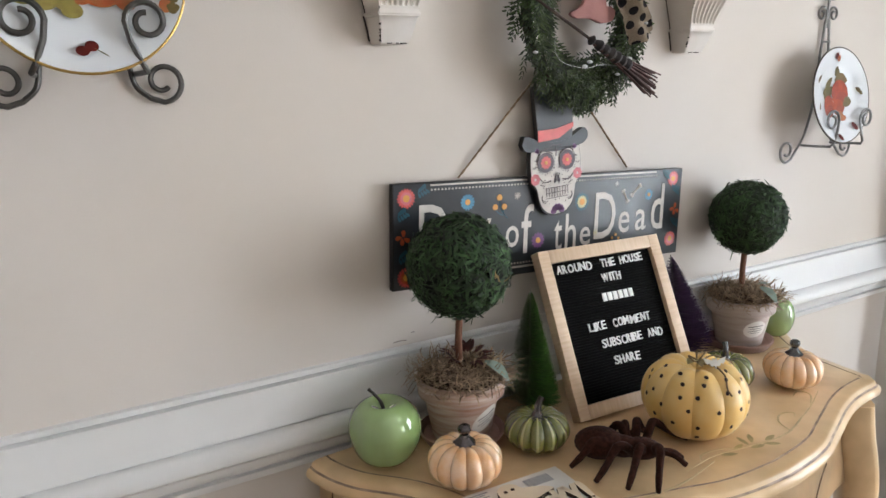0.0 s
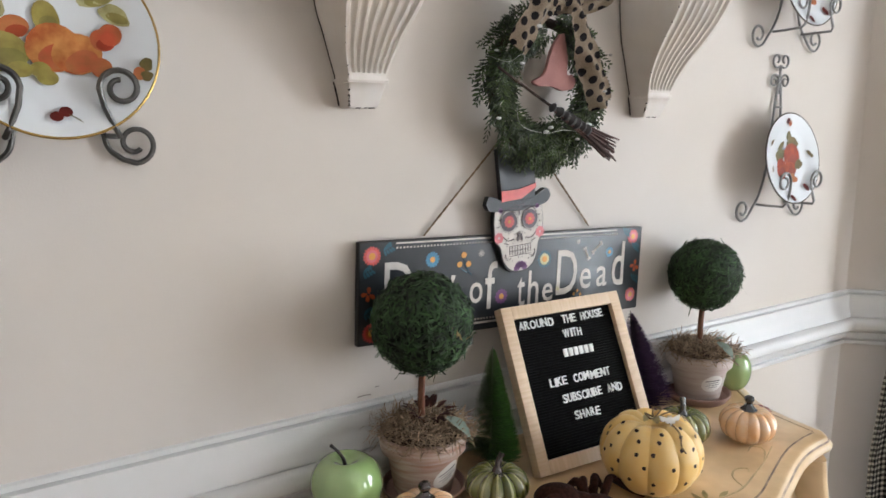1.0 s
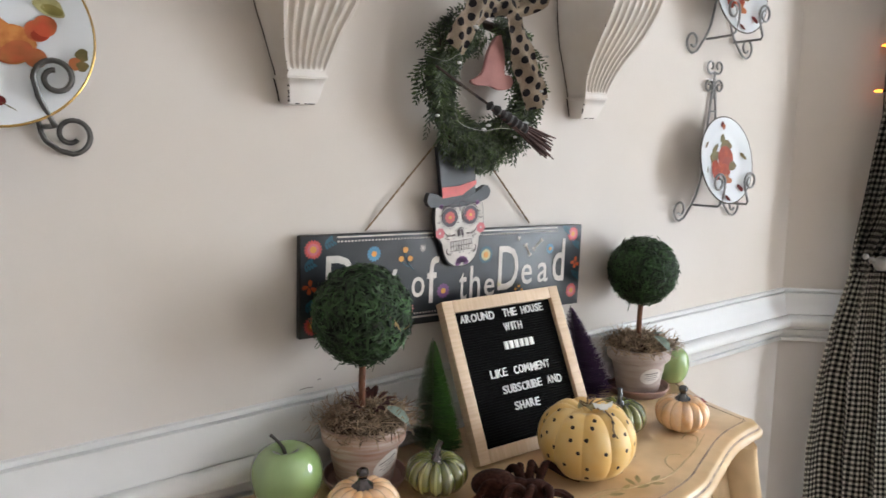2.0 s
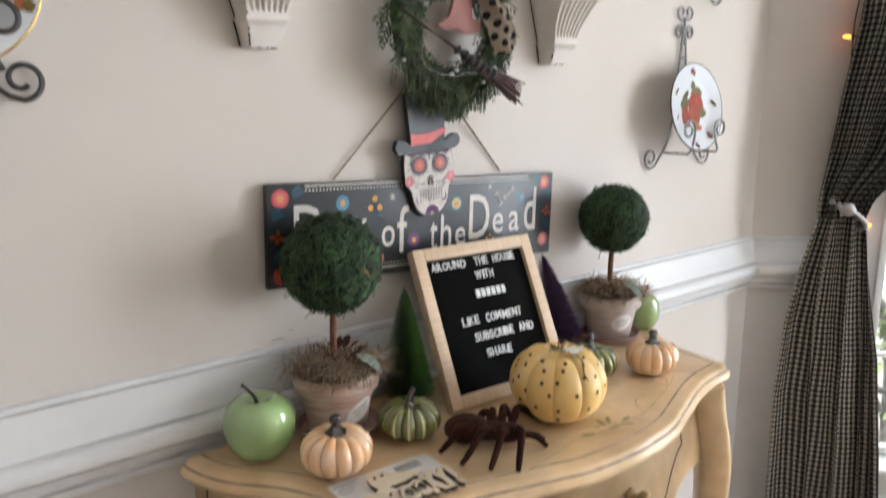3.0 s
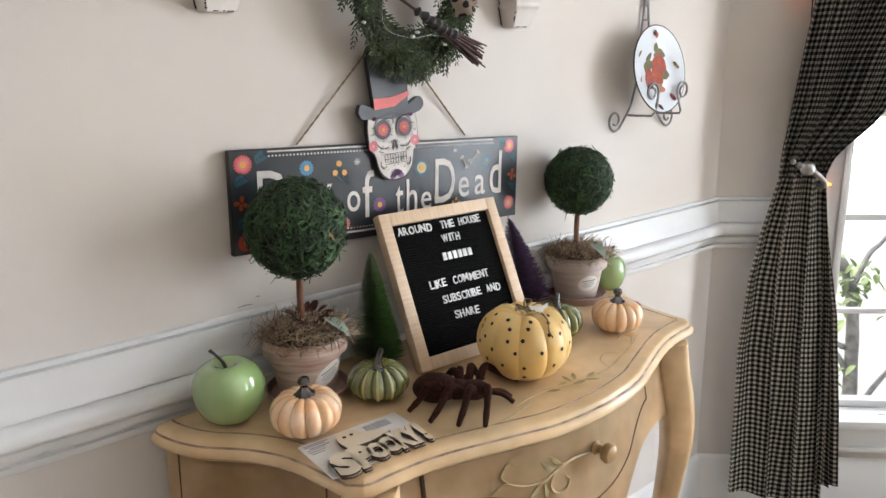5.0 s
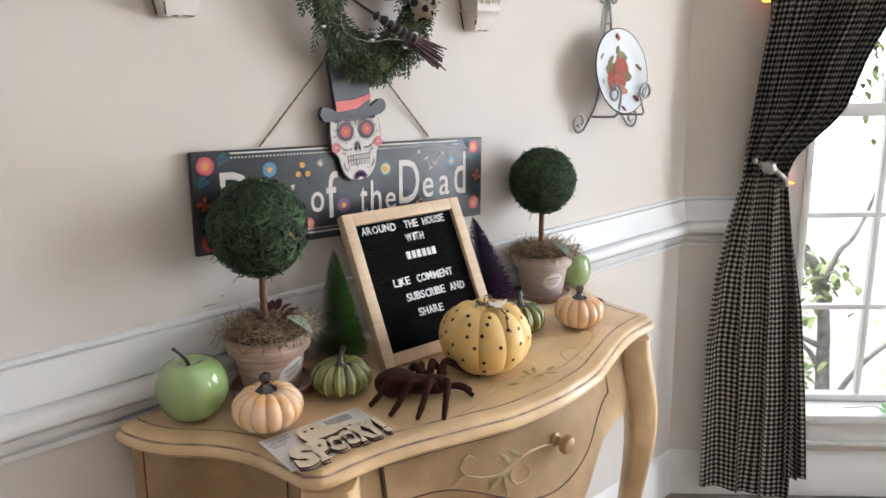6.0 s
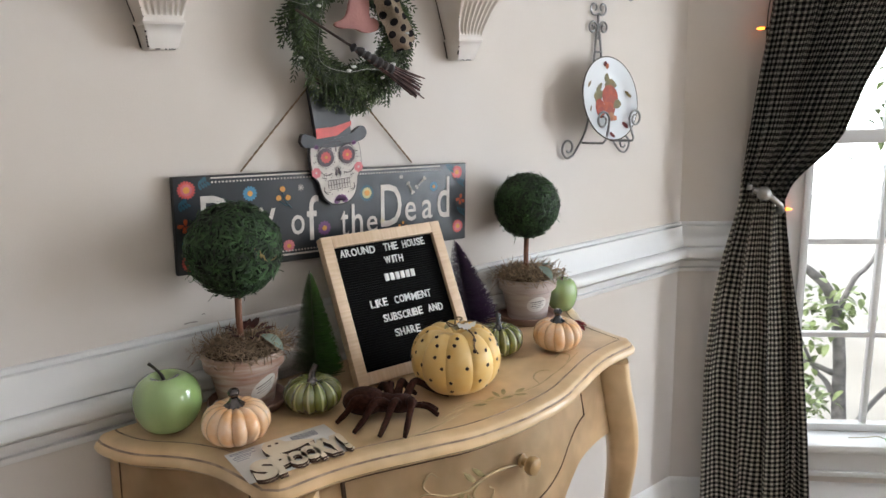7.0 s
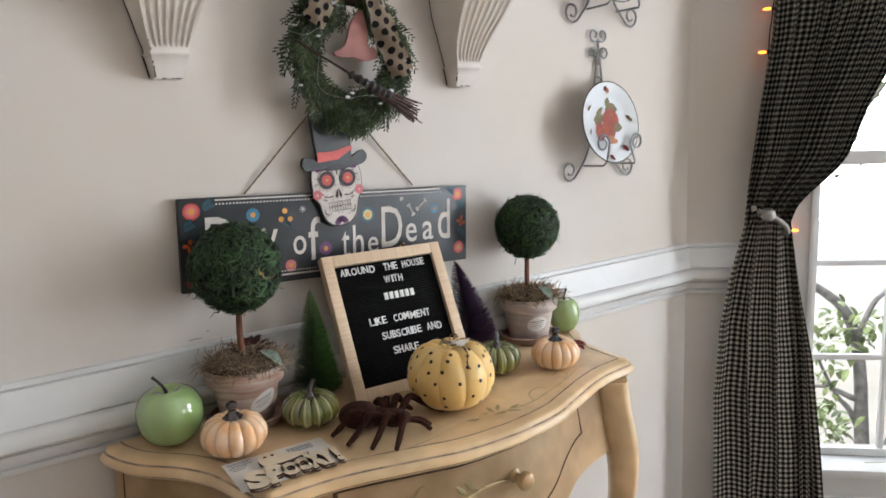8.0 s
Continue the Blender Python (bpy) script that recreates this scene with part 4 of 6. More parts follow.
inv = sign.matrix_world.inverted()
for a, b in (((0.116, -0.004, 1.158), (0.287, -0.012, 1.335)), ((0.460, -0.004, 1.147), (0.289, -0.012, 1.335))):
    A, B = Vector(a), Vector(b)
    bm = bmesh.new()
    for ph in (0, math.pi):
        tube([inv @ (A.lerp(B, t / 60) + Vector((0.0009 * math.cos(t * 0.9 + ph), 0.0009 * math.sin(t * 0.9 + ph), 0))) for t in range(61)], 0.0012, 5, bm)
    part("rope", bm, JUTE, sign, "thin jute hanging rope")

# ---- the letter board ----
OAK = mat("pale_oak", (0.70, 0.53, 0.37), 0.5, vary=0.07, scale=14, stretch=(1, 1, 14), bump=0.1, bump_scale=90, second=(0.60, 0.43, 0.28))
OAK_X = mat("pale_oak_crosswise", (0.70, 0.53, 0.37), 0.5, vary=0.07, scale=14, stretch=(14, 1, 1), bump=0.1, bump_scale=90, second=(0.60, 0.43, 0.28))
FELT = mat("black_felt", (0.006, 0.006, 0.006), 0.95, vary=0.3, scale=300, spec=0.1)
PLASTIC = mat("white_plastic", (0.78, 0.77, 0.76), 0.4, vary=0.02)
BW, BH = 0.247, 0.263
board = thing("letter_board", pose(0.2275, -0.0443, 1.0337, -25.7, 0, -2.8), "black felt letter board in a pale oak frame", "letter board")
F = 0.0205
for nm, (x0, x1, z0, z1), m_ in (("frame_side", (0, F, -BH, 0), OAK), ("frame_side", (BW - F, BW, -BH, 0), OAK), ("frame_rail", (F, BW - F, -F, 0), OAK_X), ("frame_rail", (F, BW - F, -BH, -BH + F), OAK_X)):
    bm = bmesh.new()
    box(bm, x0, x1, -0.010, 0.010, z0, z1, None, 0.0012)
    part(nm, bm, m_, board)
bm = bmesh.new()
box(bm, F, BW - F, 0.0005, 0.006, -BH + F, -F)
prof = []
for k in range(51):
    z = -F - 0.0043 * (k + 0.5)
    prof += [(0.0, z + 0.0021), (0.0012, z + 0.0016), (0.0017, z), (0.0012, z - 0.0016)]
rows = [(bm.verts.new((F, -d, z)), bm.verts.new((BW - F, -d, z))) for d, z in prof]
for a, b in zip(rows, rows[1:]):
    bm.faces.new((a[0], b[0], b[1], a[1]))
part("felt", bm, FELT, board, "ribbed black felt", False)
IW, IH = BW - 2 * F, BH - 2 * F


def board_word(text, u0, u1, v, tilt=0.0):
    """One word of letters, each pressed in by hand and so a little crooked."""
    rnd = random.Random(text)
    wide = {"I": 0.35, "M": 1.25, "W": 1.35, "O": 1.1, "D": 1.05, "N": 1.05}
    tot = sum(wide.get(c, 0.9) for c in text)
    x = F + IW * u0
    for c in text:
        w = IW * (u1 - u0) * wide.get(c, 0.9) / tot
        m = pose(x, -0.0012, -F - IH * v - 0.0068 + rnd.uniform(-0.0006, 0.0006), 0, rnd.uniform(-3, 3), 0)
        part("letter", moved(lettering(c, w * 0.84, 0.0138, 0.0022, thick=0.012), m), PLASTIC, board)
        x += w


for text, u0, u1, v in (("AROUND", 0.055, 0.40, 0.055), ("THE", 0.48, 0.63, 0.055), ("HOUSE", 0.675, 0.915, 0.055), ("WITH", 0.46, 0.65, 0.163), ("LIKE", 0.21, 0.385, 0.497), ("COMMENT", 0.45, 0.83, 0.497),
                        ("SUBSCRIBE", 0.295, 0.70, 0.625), ("AND", 0.755, 0.915, 0.625), ("SHARE", 0.37, 0.63, 0.757)):
    board_word(text, u0, u1, v)
for k in range(6):
    bm = bmesh.new()
    x = F + IW * (0.415 + 0.053 * k)
    box(bm, x, x + IW * 0.040, -0.0034, -0.0012, -F - IH * 0.303 - 0.0068, -F - IH * 0.303 + 0.0068, None, 0.0008)
    part("letter_bar", bm, PLASTIC, board, "plain white bar in place of a letter")
bm = bmesh.new()
box(bm, 0.03, 0.22, 0.0102, 0.0125, -0.24, -0.03)
part("backing", bm, OAK, board)

# ---- topiaries ----
MOSS = mat("dark_green_moss", (0.032, 0.074, 0.022), 0.75, vary=0.3, scale=40, island=0.75)
# near-black green: shade in the gaps of the moss, put into the colour
MOSS_CORE_SHADE = mat("moss_core_shade", (0.006, 0.014, 0.005), 0.95, vary=0.3, scale=60)
DRY = mat("dry_spanish_moss", (0.46, 0.33, 0.22), 0.9, vary=0.25, scale=80, island=0.5)
# dark brown that paints the shade beneath the dry strands
DRY_CORE_SHADE = mat("moss_shade", (0.06, 0.035, 0.022), 0.95, vary=0.3, scale=80)
GOLD_MOSS = mat("yellowed_moss", (0.22, 0.15, 0.045), 0.85, vary=0.2, scale=50, island=0.4)
CINNAMON = mat("cinnamon_stick", (0.20, 0.075, 0.035), 0.7, vary=0.2, scale=50, stretch=(4, 4, 1), bump=0.3, bump_scale=100)
CLAY = mat("whitewashed_terracotta", (0.62, 0.53, 0.48), 0.85, vary=0.1, scale=16, second=(0.40, 0.23, 0.17), bump=0.2, bump_scale=60, stretch=(1, 1, 8), stain=0.16, stain_scale=9)
CLAY_GREY = mat("greyed_terracotta", (0.57, 0.52, 0.50), 0.85, vary=0.1, scale=16, second=(0.47, 0.39, 0.36), bump=0.2, bump_scale=60, stretch=(1, 1, 8), stain=0.16, stain_scale=9)
CLAY_SAUCER = mat("clay_saucer", (0.36, 0.23, 0.19), 0.85, vary=0.12, scale=20, bump=0.2, bump_scale=60)
PAPER = mat("cream_paper", (0.70, 0.67, 0.63), 0.7, vary=0.03, scale=40)
INK = mat("grey_ink", (0.16, 0.15, 0.15), 0.7)
REDLEAF = mat("dried_red_leaf", (0.12, 0.028, 0.022), 0.7, vary=0.3, scale=60, island=0.4)
SAGE = mat("sage_leaf", (0.27, 0.34, 0.28), 0.6, vary=0.15, scale=60)


def strand(bm, p, t, nrm, length, width, curl, rnd, mi=0, lift=1.0, bend=0.0):
    """A curly ribbon of moss from p along t over a surface with normal nrm."""
    pts, d, q = [], t.copy(), p.copy()
    for k in range(5):
        pts.append(q.copy())
        q = q + d * length / 4
        d = (d + nrm * (rnd.uniform(-curl, curl) * lift - bend * length) + nrm.cross(d) * rnd.uniform(-curl, curl)).normalized()
    rows = []
    for k, q in enumerate(pts):
        s = nrm.cross(t).normalized() * width * (0.6 if k in (0, 4) else 1)
        rows.append((bm.verts.new(q - s), bm.verts.new(q + s + nrm * width * 0.5)))
    for a, b in zip(rows, rows[1:]):
        bm.faces.new((a[0], a[1], b[1], b[0])).material_index = mi


def topiary(x, y, slope, label, clay, label_turn, seed, ball_z=0.258, R=0.070):
    rnd = random.Random(seed)
    ob = thing("topiary", pose(x, y, T), label, "topiary", "topiaries on the table")
    part("saucer", lathe([(0, 0.003), (0.046, 0.003), (0.050, 0.0), (0.054, 0.002), (0.062, 0.014), (0.0625, 0.017), (0.060, 0.018), (0.055, 0.0085), (0, 0.0075)], 40), CLAY_SAUCER, ob, "reddish clay saucer")
    wob = lambda a, r, z: (r * (1 + 0.006 * math.sin(3 * a + seed)), z)
    part("pot", lathe([(0, 0.008), (0.040, 0.008), (0.042, 0.010), (0.0525, 0.066), (0.0535, 0.069), (0.0585, 0.071), (0.0615, 0.074), (0.0640, 0.094), (0.0635, 0.098), (0.060, 0.099), (0.057, 0.096), (0.052, 0.085), (0, 0.085)], 48, rib=wob), clay, ob, "whitewashed terracotta pot")
    # paper sticker bent round the pot
    bm = bmesh.new()
    rows = []
    for r_ in range(7):
        row = []
        for k in range(24):
            a = 2 * math.pi * k / 24
            u, w = 0.0225 * r_ / 6 * math.cos(a), 0.0165 * r_ / 6 * math.sin(a)
            z = 0.047 + w + u * slope
            rr = 0.042 + (z - 0.010) * 0.0105 / 0.056 + 0.0010
            th = radians(label_turn) + u / rr
            row.append(bm.verts.new((rr * math.cos(th), rr * math.sin(th), z)))
        rows.append(row)
    for a, b in zip(rows[1:], rows[2:]):
        for k in range(24):
            bm.faces.new((a[k], a[(k + 1) % 24], b[(k + 1) % 24], b[k]))
    bm.faces.new(rows[1])
    bmesh.ops.recalc_face_normals(bm, faces=bm.faces[:])
    st = part("sticker", bm, PAPER, ob, "oval cream paper label")
    for w, half, th_ in ((0.006, 0.015, 0.0016), (0.0015, 0.012, 0.001), (-0.003, 0.014, 0.001), (-0.007, 0.009, 0.0008)):
        bm = bmesh.new()
        prev = None
        for k in range(9):
            u = -half + 2 * half * k / 8
            z = 0.047 + w + u * slope
            rr = 0.042 + (z - 0.010) * 0.0105 / 0.056 + 0.0015
            th = radians(label_turn) + u / rr
            cur = [bm.verts.new((rr * math.cos(th), rr * math.sin(th), z + e)) for e in (-th_ / 2, th_ / 2)]
            if prev:
                bm.faces.new((prev[0], cur[0], cur[1], prev[1]))
            prev = cur
        part("writing_bar", bm, INK, st)
    part("trunk", tube(spline([(0.001, 0, 0.08), (-0.002, 0.001, 0.14), (0.0, 0, 0.20), (0, 0, 0.24)], 6), 0.0052, 12), CINNAMON, ob, "cinnamon stick trunk")
    # dry moss over the pot, on a mound darkened as shade under the strands
    bm = lathe([(0, 0.112), (0.03, 0.108), (0.055, 0.098), (0.058, 0.094), (0.05, 0.088), (0, 0.086)], 32, mi=1)
    for k in range(1500):
        a, q = rnd.uniform(0, 2 * math.pi), math.sqrt(rnd.uniform(0.02, 1)) * 0.066
        p = Vector((q * math.cos(a), q * math.sin(a), 0.100 + 0.016 * (1 - (q / 0.066) ** 2) + rnd.uniform(-0.006, 0.006)))
        b = rnd.uniform(0, 2 * math.pi)
        strand(bm, p, Vector((math.cos(b), math.sin(b), rnd.uniform(-0.3, 0.25))).normalized(), Vector((0, 0, 1)), rnd.uniform(0.016, 0.042), 0.00075, 0.85, rnd)
    part("dry_moss", bm, [DRY, DRY_CORE_SHADE], ob, "brown dry moss filling the pot", kind="stuff")
    # moss ball: strands over a core coloured near-black as shade between them
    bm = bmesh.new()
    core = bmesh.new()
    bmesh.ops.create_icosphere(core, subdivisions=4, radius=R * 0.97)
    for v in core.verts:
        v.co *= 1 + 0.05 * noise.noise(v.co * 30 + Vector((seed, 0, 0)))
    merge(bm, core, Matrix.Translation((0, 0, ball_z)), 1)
    for k in range(3800):
        n_ = Vector((rnd.gauss(0, 1), rnd.gauss(0, 1), rnd.gauss(0, 1))).normalized()
        t = n_.orthogonal().normalized()
        t = (Matrix.Rotation(rnd.uniform(0, 6.28), 3, n_) @ t + n_ * rnd.uniform(-0.10, 0.10)).normalized()
        lump = 1 + 0.06 * noise.noise(n_ * 4 + Vector((seed * 3, 0, 0)))
        p = Vector((0, 0, ball_z)) + n_ * R * lump * rnd.uniform(0.96, 1.03)
        gold = 2 if seed == 5 and (n_ - Vector((0.30, -0.93, -0.12)).normalized()).length < 0.16 and rnd.random() < 0.4 else 0
        strand(bm, p, t, n_, rnd.uniform(0.010, 0.026), rnd.uniform(0.0008, 0.0020), 1.1, rnd, gold, 0.30, 5.0)
    for k in range(26):
        n_ = Vector((rnd.gauss(0, 1), rnd.gauss(0, 1), rnd.uniform(-1.4, -0.2))).normalized()
        strand(bm, Vector((0, 0, ball_z)) + n_ * R, (n_ * 0.5 + Vector((rnd.uniform(-1, 1), rnd.uniform(-1, 1), -0.6))).normalized(), n_, rnd.uniform(0.014, 0.026), 0.0007, 1.1, rnd)
    part("moss_ball", bm, [MOSS, MOSS_CORE_SHADE, GOLD_MOSS], ob, "round ball of dark green moss", kind="stuff")
    # dried leaves at the foot of the trunk
    if seed == 5:
        bm = bmesh.new()
        for k in range(22):
            a = rnd.uniform(0, 2 * math.pi)
            leaf(bm, Vector((0.018 * math.cos(a) + 0.014, 0.02 * math.sin(a) + 0.008, 0.118)), Vector((math.cos(a), math.sin(a), rnd.uniform(0.3, 1.2))).normalized(), rnd.uniform(0.018, 0.030), 0.010, rnd)
        part("dried_leaves", bm, REDLEAF, ob, "dark red dried leaves")
    bm = bmesh.new()
    lt = radians(label_turn + 18)
    leaf(bm, Vector((0.038 * math.cos(lt), 0.038 * math.sin(lt), 0.124)), Vector((math.cos(lt) * 0.9, math.sin(lt) * 0.9, -0.25)).normalized(), 0.042, 0.024, rnd)
    part("sage_leaf", bm, SAGE, ob, "grey-green leaf")
    if seed != 5:
        bm = bmesh.new()
        leaf(bm, Vector((0.03, -0.01, 0.116)), Vector((0.8, -0.3, 0.2)).normalized(), 0.03, 0.012, rnd)
        part("sage_leaf", bm, SAGE, ob, "grey-green leaf")
    return ob


def leaf(bm, p, d, length, width, rnd, mi=0):
    """A cupped pointed leaf."""
    side = d.cross(Vector((0, 0, 1)))
    side = (side if side.length > 0.1 else Vector((1, 0, 0))).normalized()
    up = side.cross(d).normalized()
    rows = []
    for k in range(6):
        t = k / 5
        w = width * 0.5 * math.sin(math.pi * (0.08 + 0.9 * t)) ** 0.9
        c = p + d * length * t + up * (-0.25 * length * t * t)
        rows.append((bm.verts.new(c - side * w + up * w * 0.35), bm.verts.new(c), bm.verts.new(c + side * w + up * w * 0.35)))
    for a, b in zip(rows, rows[1:]):
        for k in (0, 1):
            bm.faces.new((a[k], a[k + 1], b[k + 1], b[k])).material_index = mi


topiary(0.058, -0.095, 0.35, "dark green moss ball topiary in a pinkish whitewashed clay pot", CLAY, -78, 5, 0.258)
topiary(0.700, -0.075, 0.08, "dark green moss ball topiary in a greyed clay pot", CLAY_GREY, -110, 8, 0.249, 0.065)


# ---- bottle-brush trees ----
BRUSH_GREEN = mat("green_bristle", (0.085, 0.21, 0.04), 0.5, vary=0.25, scale=50, island=0.5)
BRUSH_PURPLE = mat("purple_bristle", (0.085, 0.038, 0.11), 0.5, vary=0.25, scale=50, island=0.4)
GLITTER = mat("clear_glitter", (0.55, 0.68, 0.35), 0.2, metal=0.5)
GLITTER_P = mat("violet_glitter", (0.30, 0.20, 0.36), 0.25, metal=0.5)


def brush_tree(x, y, h, r, turns, count, bristle, glitter, label, seed, lean=0.0):
    rnd = random.Random(seed)
    ob = thing("bottle_brush_tree", pose(x, y, T, 0, lean, 0), label, "ornamental tree")
    part("base", lathe([(0, 0), (0.018, 0), (0.018, 0.008), (0.006, 0.012), (0.003, 0.02), (0, 0.02)], 20), CINNAMON, ob, "small round wooden base")
    part("wire", tube([(0, 0, 0.015), (0, 0, h)], 0.0012, 6), PEWTER, ob)
    bm, gl = bmesh.new(), bmesh.new()
    for k in range(count):
        t = k / count
        z = 0.018 + (h - 0.02) * t
        a = 2 * math.pi * (turns * t + (k % 2) * 0.5) + rnd.uniform(-0.55, 0.55)
        q = (r * (1 - t) ** 0.85 + 0.003) * rnd.uniform(0.86, 1.05)
        d = Vector((math.cos(a), math.sin(a), 0.28 + rnd.uniform(-0.12, 0.12)))
        p, e = Vector((0, 0, z - 0.004)), Vector((0, 0, z - 0.004)) + d * q
        s = Vector((-math.sin(a), math.cos(a), 0.4)).normalized() * 0.00055
        bm.faces.new([bm.verts.new(v) for v in (p - s, p + s, e + s * 0.8, e - s * 0.8)])
        if rnd.random() < 0.13:
            c = e + d * -q * rnd.uniform(0, 0.25)
            u = Vector((0, 0, 0.0006))
            gl.faces.new([gl.verts.new(v) for v in (c - s - u, c + s - u, c + s + u, c - s + u)])
    part("bristles", bm, bristle, ob, "fine wire bristles", False, "stuff")
    part("glitter", gl, glitter, ob, "sparse glitter", False, "stuff")
    return ob


brush_tree(0.181, -0.096, 0.203, 0.044, 26, 6500, BRUSH_GREEN, GLITTER, "green bottle-brush tree with a little glitter", 3)
brush_tree(0.557, -0.062, 0.206, 0.060, 15, 3600, BRUSH_PURPLE, GLITTER_P, "dark purple bottle-brush tree behind the letter board", 4, -12)

# ---- the dotted pumpkin ----
yp = pumpkin(0.350, -0.263, 0.0745, 0.115, 10, YELLOW, None, STEM, "yellow ceramic pumpkin with brown dots and a bat charm", 20, "none", 0.055)
rnd = random.Random(7)
PR, PH = 0.0745, 0.115
for row, (az, n) in enumerate(((0.30, 7), (0.42, 11), (0.53, 13), (0.64, 13), (0.74, 12), (0.83, 9))):
    for k in range(n):
        a = 2 * math.pi * (k + 0.5 * (row % 2)) / n + rnd.uniform(-0.14, 0.14)
        th = math.pi * (az + rnd.uniform(-0.03, 0.03))
        q, z = PR * math.sin(th) ** 0.75, PH * (0.5 - 0.5 * math.cos(th))
        c = abs(math.cos(10 * a / 2))
        q *= 0.945 + 0.055 * c ** 0.55
        nrm = Vector((math.cos(a) * math.sin(th), math.sin(a) * math.sin(th), -math.cos(th) * 0.8)).normalized()
        p = Vector((q * math.cos(a), q * math.sin(a), z)) + nrm * 0.0004
        t = nrm.orthogonal().normalized()
        b = nrm.cross(t)
        ring = [p + (t * math.cos(i * 0.785) + b * math.sin(i * 0.785)) * 0.0032 * rnd.uniform(0.85, 1.15) for i in range(8)]
        bm = bmesh.new()
        top = bm.verts.new(p + nrm * 0.0008)
        vs = [bm.verts.new(v) for v in ring]
        for i in range(8):
            bm.faces.new((top, vs[i], vs[(i + 1) % 8]))
        part("dot", bm, DOT, yp, "raised dark brown dot")
bm = bmesh.new()
for pts in ([(0.0, -0.008, 0.108), (0.012, -0.026, 0.112), (0.020, -0.045, 0.104), (0.016, -0.062, 0.092), (0.020, -0.068, 0.084)], [(0.0, -0.004, 0.108), (0.025, 0.004, 0.114), (0.045, 0.004, 0.108), (0.060, 0.008, 0.096), (0.064, 0.012, 0.084)],
            [(0.0, -0.008, 0.110), (-0.012, -0.016, 0.116), (-0.014, -0.004, 0.119), (0.0, -0.006, 0.112)], [(0.0, -0.006, 0.112), (0.014, 0.004, 0.120), (0.006, 0.012, 0.120), (0.0, 0.0, 0.112)]):
    tube(spline([(*p,) for p in pts], 6), 0.0012, 6, bm)
tw = part("twine", bm, JUTE, yp, "jute twine bow")
tw.rotation_euler.z = radians(-20 - 25)
bm = bmesh.new()
rl = random.Random(2)
for d in ((-0.7, -0.5, 0.25), (-0.3, -0.9, 0.2), (-0.9, 0.1, 0.3)):
    leaf(bm, Vector((0, 0, 0.110)), Vector(d).normalized(), 0.026, 0.016, rl)
part("cap_leaves", bm, VINE_GREEN, yp, "small olive leaves")
wing = [(0.0, 0.006), (0.0025, 0.010), (0.004, 0.006), (0.010, 0.008), (0.019, 0.011), (0.016, 0.003), (0.013, 0.0), (0.010, 0.002), (0.006, -0.004), (0.002, -0.002), (0.0, -0.008)]
bat = [(x, z) for x, z in wing] + [(-x, z) for x, z in wing[-2:0:-1]]
part("bat_charm", slab(bat[::-1], 0.002, None, pose(-0.012, -0.030, 0.115, -30, 0, -45) @ Matrix.Diagonal((0.85, 1, 0.85, 1))), PAPER, yp, "small cream bat-shaped charm")

# ---- the toy spider, one plush mesh ----
PLUSH = mat("brown_plush", (0.050, 0.017, 0.011), 1.0, vary=0.3, scale=200, bump=0.5, bump_scale=400, spec=0.1)
PLUSH.node_tree.nodes["Principled BSDF"].inputs["Sheen Weight"].default_value = 0.04
bm = bmesh.new()


def blob(c, r, turn):
    k = bmesh.new()
    bmesh.ops.create_icosphere(k, subdivisions=3, radius=1)
    merge(bm, k, Matrix.Translation(c) @ Matrix.Rotation(turn, 4, "Z") @ Matrix.Diagonal((*r, 1)))


ax = math.atan2(-0.040, 0.048)
blob((0.197, -0.232, 0.026), (0.034, 0.026, 0.0215), ax)
blob((0.238, -0.268, 0.022), (0.026, 0.018, 0.0145), ax)
blob((0.220, -0.252, 0.023), (0.022, 0.016, 0.015), ax)
for root, knee, foot in (((0.215, -0.262), (0.178, -0.240), (0.147, -0.231)), ((0.222, -0.268), (0.192, -0.268), (0.150, -0.276)), ((0.232, -0.276), (0.212, -0.288), (0.172, -0.310)), ((0.243, -0.284), (0.234, -0.304), (0.198, -0.336)),
                         ((0.232, -0.245), (0.250, -0.225), (0.262, -0.205)), ((0.243, -0.252), (0.270, -0.228), (0.300, -0.222)), ((0.252, -0.260), (0.288, -0.243), (0.336, -0.262)), ((0.236, -0.248), (0.238, -0.222), (0.225, -0.196))):
    pts = [(*root, 0.020), ((root[0] + knee[0]) / 2, (root[1] + knee[1]) / 2, 0.034), (*knee, 0.036), ((knee[0] + foot[0]) / 2, (knee[1] + foot[1]) / 2, 0.018), (*foot, 0.0045)]
    tube(spline(pts, 5), [float(v) for v in np.interp(np.linspace(0, 1, 21), [0, 0.2, 0.45, 0.5, 0.75, 0.8, 1], [0.0055, 0.0065, 0.0058, 0.0062, 0.0046, 0.0050, 0.0035])], 9, bm)
for dx, dy in ((0.036, -0.018), (0.026, -0.034)):
    tube(spline([(0.252, -0.277, 0.018), (0.252 + dx * 0.6, -0.277 + dy * 0.6, 0.016), (0.252 + dx, -0.277 + dy, 0.0045)], 5), 0.004, 8, bm)
sp = part("toy_spider", bm, PLUSH, None, "dark brown plush toy spider lying on the table")
sp["category"] = "toy"
sp.location = (-0.017, -0.019, T)
rm = sp.modifiers.new("plush", "REMESH")
rm.mode, rm.voxel_size, rm.use_smooth_shade = "VOXEL", 0.0013, True

